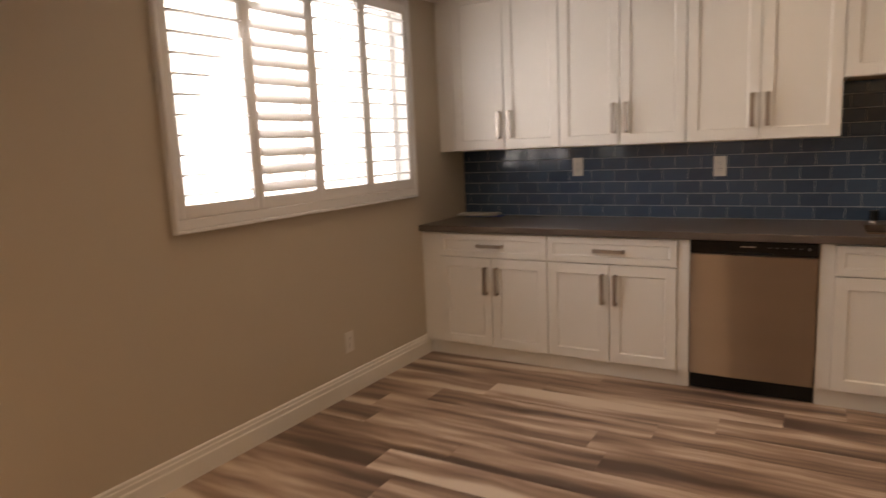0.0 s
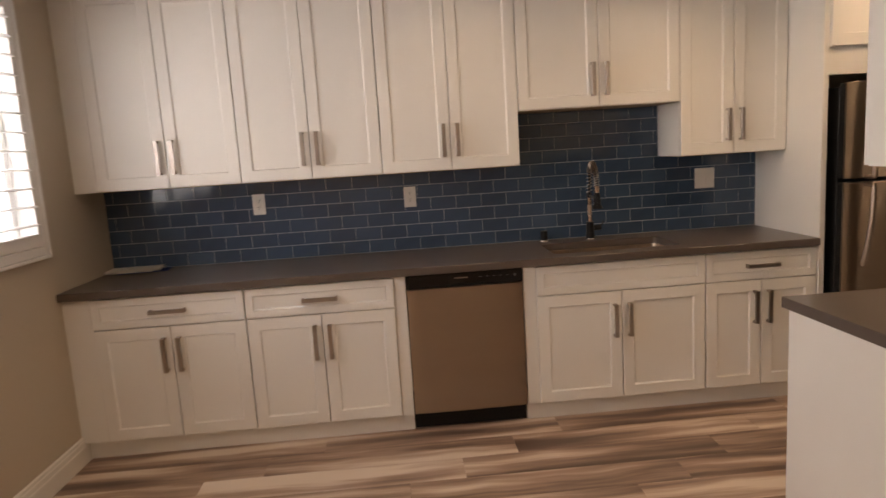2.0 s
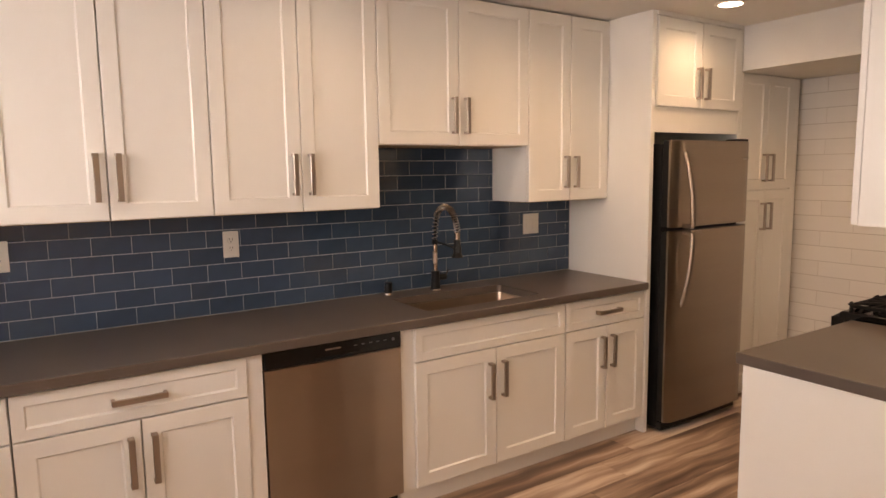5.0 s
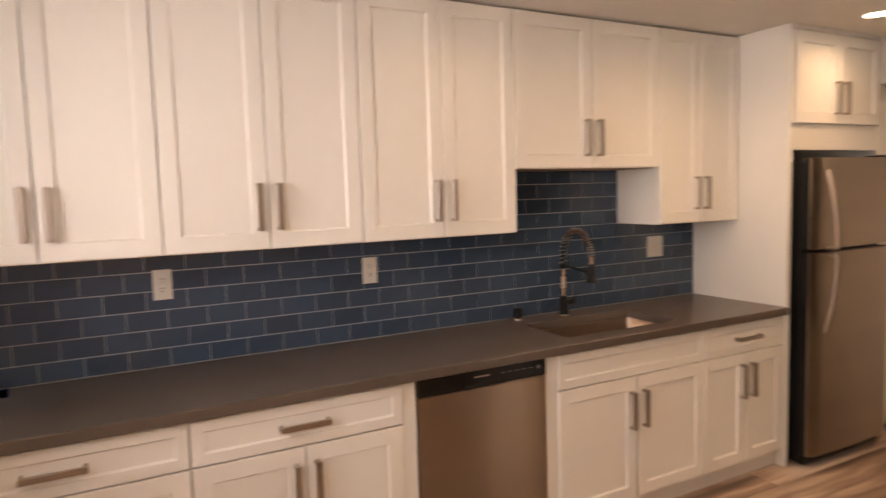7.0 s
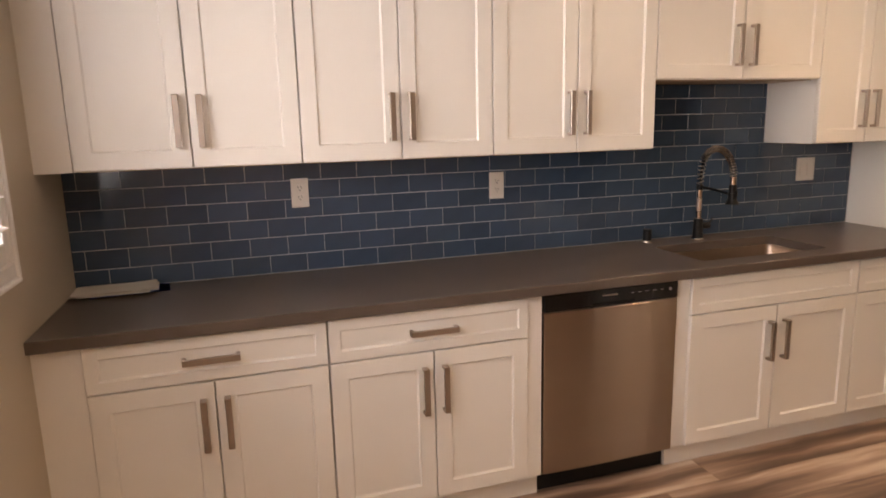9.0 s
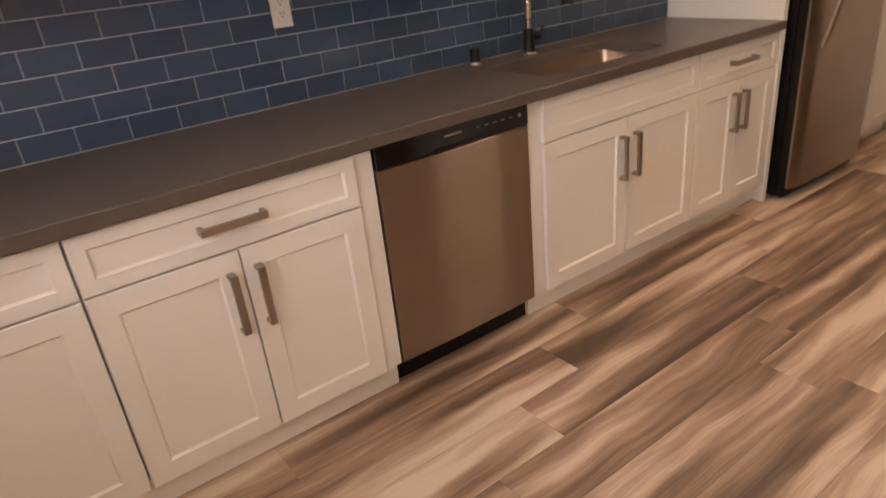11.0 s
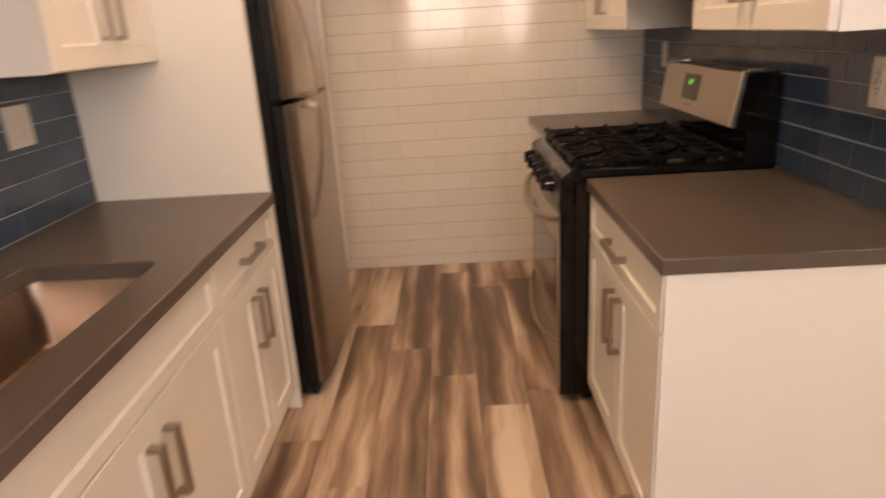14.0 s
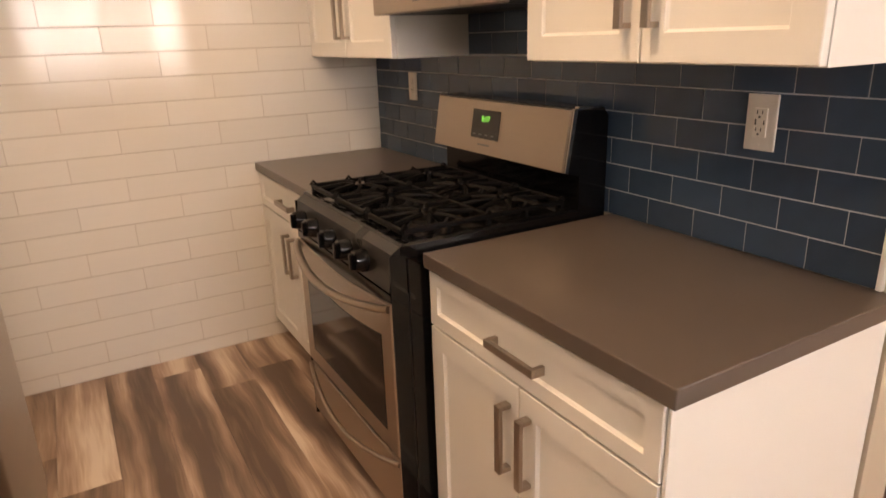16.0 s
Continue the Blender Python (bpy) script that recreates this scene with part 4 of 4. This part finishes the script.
for k, (dx, dy, rz, mt) in enumerate(((0.050, 0.020, 6, BLUEP), (0.012, 0.012, 4, PAPER), (-0.008, -0.008, -3, PAPER), (0.006, 0.004, 5, PAPER), (-0.004, -0.004, 1, PAPER))):
    bm = bmesh.new()
    nx = 8
    q = [[(-0.14 + 0.28 * i / nx, s, 0.002 + 0.0045 * k + 0.004 * (i / nx) ** 2 * (k % 2)) for i in range(nx + 1)] for s in (-0.078, 0.070)]
    vs = [[bm.verts.new(p) for p in r] for r in q]
    for i in range(nx):
        bm.faces.new((vs[0][i], vs[0][i + 1], vs[1][i + 1], vs[1][i]))
    ext = bmesh.ops.extrude_face_region(bm, geom=bm.faces[:])
    bmesh.ops.translate(bm, verts=[v for v in ext["geom"] if isinstance(v, bmesh.types.BMVert)], vec=(0, 0, 0.0016 if k else 0.0))
    if k == 0:
        bmesh.ops.translate(bm, verts=bm.verts[:], vec=(0, 0, -0.0018))
        for v in bm.verts:
            v.co.z = 0.0003 if v.co.z < 0.0006 else v.co.z
    ob = part("sheet" if k else "folder", bm, mt, pp)
    ob.location = (dx, dy, 0)
    ob.rotation_euler = (0, 0, radians(rz))

# ---- ceiling fixtures ----
# the added fill lamps get a fixture as well as the known downlights
for lx, ly, lz, lw in LIGHTS:
    dl = thing("downlight", (lx, ly, lz), "round recessed ceiling downlight, lit; some are added fill", "downlight", "ceiling downlights")
    bm = bmesh.new()
    seg = 36
    prof = [(0.078, -0.0008), (0.076, -0.004), (0.064, -0.007), (0.060, -0.005), (0.060, -0.0008)]
    loops(bm, [[(r * math.cos(2 * math.pi * k / seg), r * math.sin(2 * math.pi * k / seg), z) for k in range(seg)] for r, z in prof], cap0=False, cap1=False)
    part("trim_ring", bm, TRIM, dl, smooth=True)
    part("lens", cyl(bmesh.new(), (0, 0, -0.0005), (0, 0, -0.004), 0.059, seg=36), LED, dl, "glowing lens")
cv = thing("ceiling_vent", (3.79, -1.25, CEIL), "round ceiling vent with dark slots", "vent")
bm = bmesh.new()
loops(bm, [[(r * math.cos(2 * math.pi * k / 36), r * math.sin(2 * math.pi * k / 36), z) for k in range(36)] for r, z in ((0.115, -0.0006), (0.112, -0.008), (0.095, -0.012), (0.092, -0.0006))], cap0=False, cap1=False)
part("frame", bm, TRIM, cv, smooth=True)
part("backing", cyl(bmesh.new(), (0, 0, -0.0006), (0, 0, -0.0026), 0.093, seg=36), SLOT, cv)
for k in range(7):
    y = -0.072 + 0.024 * k
    hw = math.sqrt(0.09 ** 2 - y * y)
    part("slat", B(-hw, hw, y - 0.002, y + 0.002, -0.011, -0.0028), NICKEL, cv)

# ---- tiles and planks ----


def tile_mesh(name, w, h, t, material, b=0.0009):
    """A tile in the xz plane, its face towards -y at y = -t, with its lower left corner at the origin."""
    key = (name, round(w, 4), round(h, 4))
    if key not in CACHE:
        bm = bmesh.new()
        loops(bm, [rect(0, w, 0, h, 0), rect(0, w, 0, h, -t + b), rect(b, w - b, b, h - b, -t)], cap0=False)
        bmesh.ops.recalc_face_normals(bm, faces=bm.faces)
        me = bpy.data.meshes.new(name)
        bm.to_mesh(me)
        bm.free()
        me.materials.append(material)
        CACHE[key] = me
    return CACHE[key]


def lay_tiles(parent, material, regions, pitch, rise, z_base, phase, to_world, rz, lean, t=0.0075, gv=0.0022):
    """Running-bond tiles. regions: (u0, u1, z0, z1); u runs along the wall; phase: a joint of the first row."""
    g = 0.0032
    for u0, u1, z0, z1 in regions:
        row = int(math.floor((z0 - z_base) / rise + 1e-6))
        while z_base + row * rise < z1 - 0.004:
            a, b = max(z0, z_base + row * rise), min(z1, z_base + (row + 1) * rise - g)
            start = phase + (pitch / 2 if row % 2 else 0)
            k = math.floor((u0 - start) / pitch)
            while start + k * pitch < u1 - 0.004:
                c, d = max(u0, start + k * pitch), min(u1, start + (k + 1) * pitch - gv)
                if d - c > 0.006 and b - a > 0.006:
                    ob = new("tile", tile_mesh("tile", d - c, b - a, t, material))
                    ob.parent = parent
                    ob.location = to_world(c, d, a)
                    ob.rotation_euler = (radians(random.gauss(0, lean)), 0, radians(rz + random.gauss(0, lean)))
                k += 1
            row += 1


nt_ = structure("backsplash_north", B(0.016, 3.9775, -0.0026, 0.0055, 0.9015, 1.76), GROUT, "blue glazed subway tile backsplash with pale grout")
lay_tiles(nt_, BTILE, [(0.018, 3.976, 0.904, 1.3785), (2.434, 3.350, 1.3785, 1.6745)], 0.1545, 0.0782, 0.902, 0.160, lambda c, d, a: (c, 0.0015, a), 0, 0.12, 0.0055)
st_ = structure("backsplash_south", B(3.125, EX + 0.0075, -2.4275, -2.4189, 0.9015, 1.943), GROUT, "dark blue glazed subway tile backsplash with pale grout")
lay_tiles(st_, BTILE, [(3.127, EX - 0.002, 0.902, 1.3642), (3.910, 4.706, 1.3642, 1.94)], 0.158, 0.0782, 0.902, 3.1265, lambda c, d, a: (d, -2.423, a), 180, 0.12, 0.0055)
structure("tile_edge_trim", B(3.113, 3.1245, -2.4275, -2.412, 0.902, 1.367, bevel=0.001), TRIM, "pale tile edge trim")
et_ = structure("tiled_wall_east", B(EX - 0.0030, EX + 0.0075, -2.4215, -0.003, 0.0, 2.139), WGROUT, "large white glazed tile wall")
lay_tiles(et_, WTILE, [(0.003, 2.419, 0.002, 2.138)], 0.418, 0.1036, 1.625 - 16 * 0.1036, 1.20 - 0.418 * 3, lambda c, d, a: (EX + 0.003, -c, a), -90, 0.06, gv=0.0018)


def plank_mesh(l, w):
    key = ("plank", round(l, 3), round(w, 3))
    if key not in CACHE:
        bm = bmesh.new()
        r = lambda d, z: [(d, d, z), (l - d, d, z), (l - d, w - d, z), (d, w - d, z)]  # noqa: E731
        loops(bm, [r(0, -0.0035), r(0, -0.0006), r(0.0007, 0.0)], cap0=False)
        me = bpy.data.meshes.new("plank")
        bmesh.ops.recalc_face_normals(bm, faces=bm.faces)
        bm.to_mesh(me)
        bm.free()
        me.materials.append(PLANK)
        CACHE[key] = me
    return CACHE[key]


PW, PL = 0.197, 1.24
floor = bpy.data.objects["floor"]
ENDS = {0: 2.94, 1: 3.20, -1: 3.93, 2: 2.24, 3: 3.75, 5: 2.73}
row = -26
while -1.35 + row * PW < 0:
    ya, yb = max(-5.8, -1.35 + row * PW), min(0.0, -1.35 + (row + 1) * PW)
    j = ENDS.get(row, random.uniform(0, PL))
    x = j - PL * math.ceil(j / PL) - PL
    while x < EX and yb > -5.79:
        a, b = max(-0.17, x), min(EX + 0.002, x + PL)
        if b - a > 0.02:
            ob = new("plank", plank_mesh(b - a - 0.0006, yb - ya - 0.0006))
            ob.parent = floor
            ob.location = (a, ya, 0)
        x += PL
    row += 1
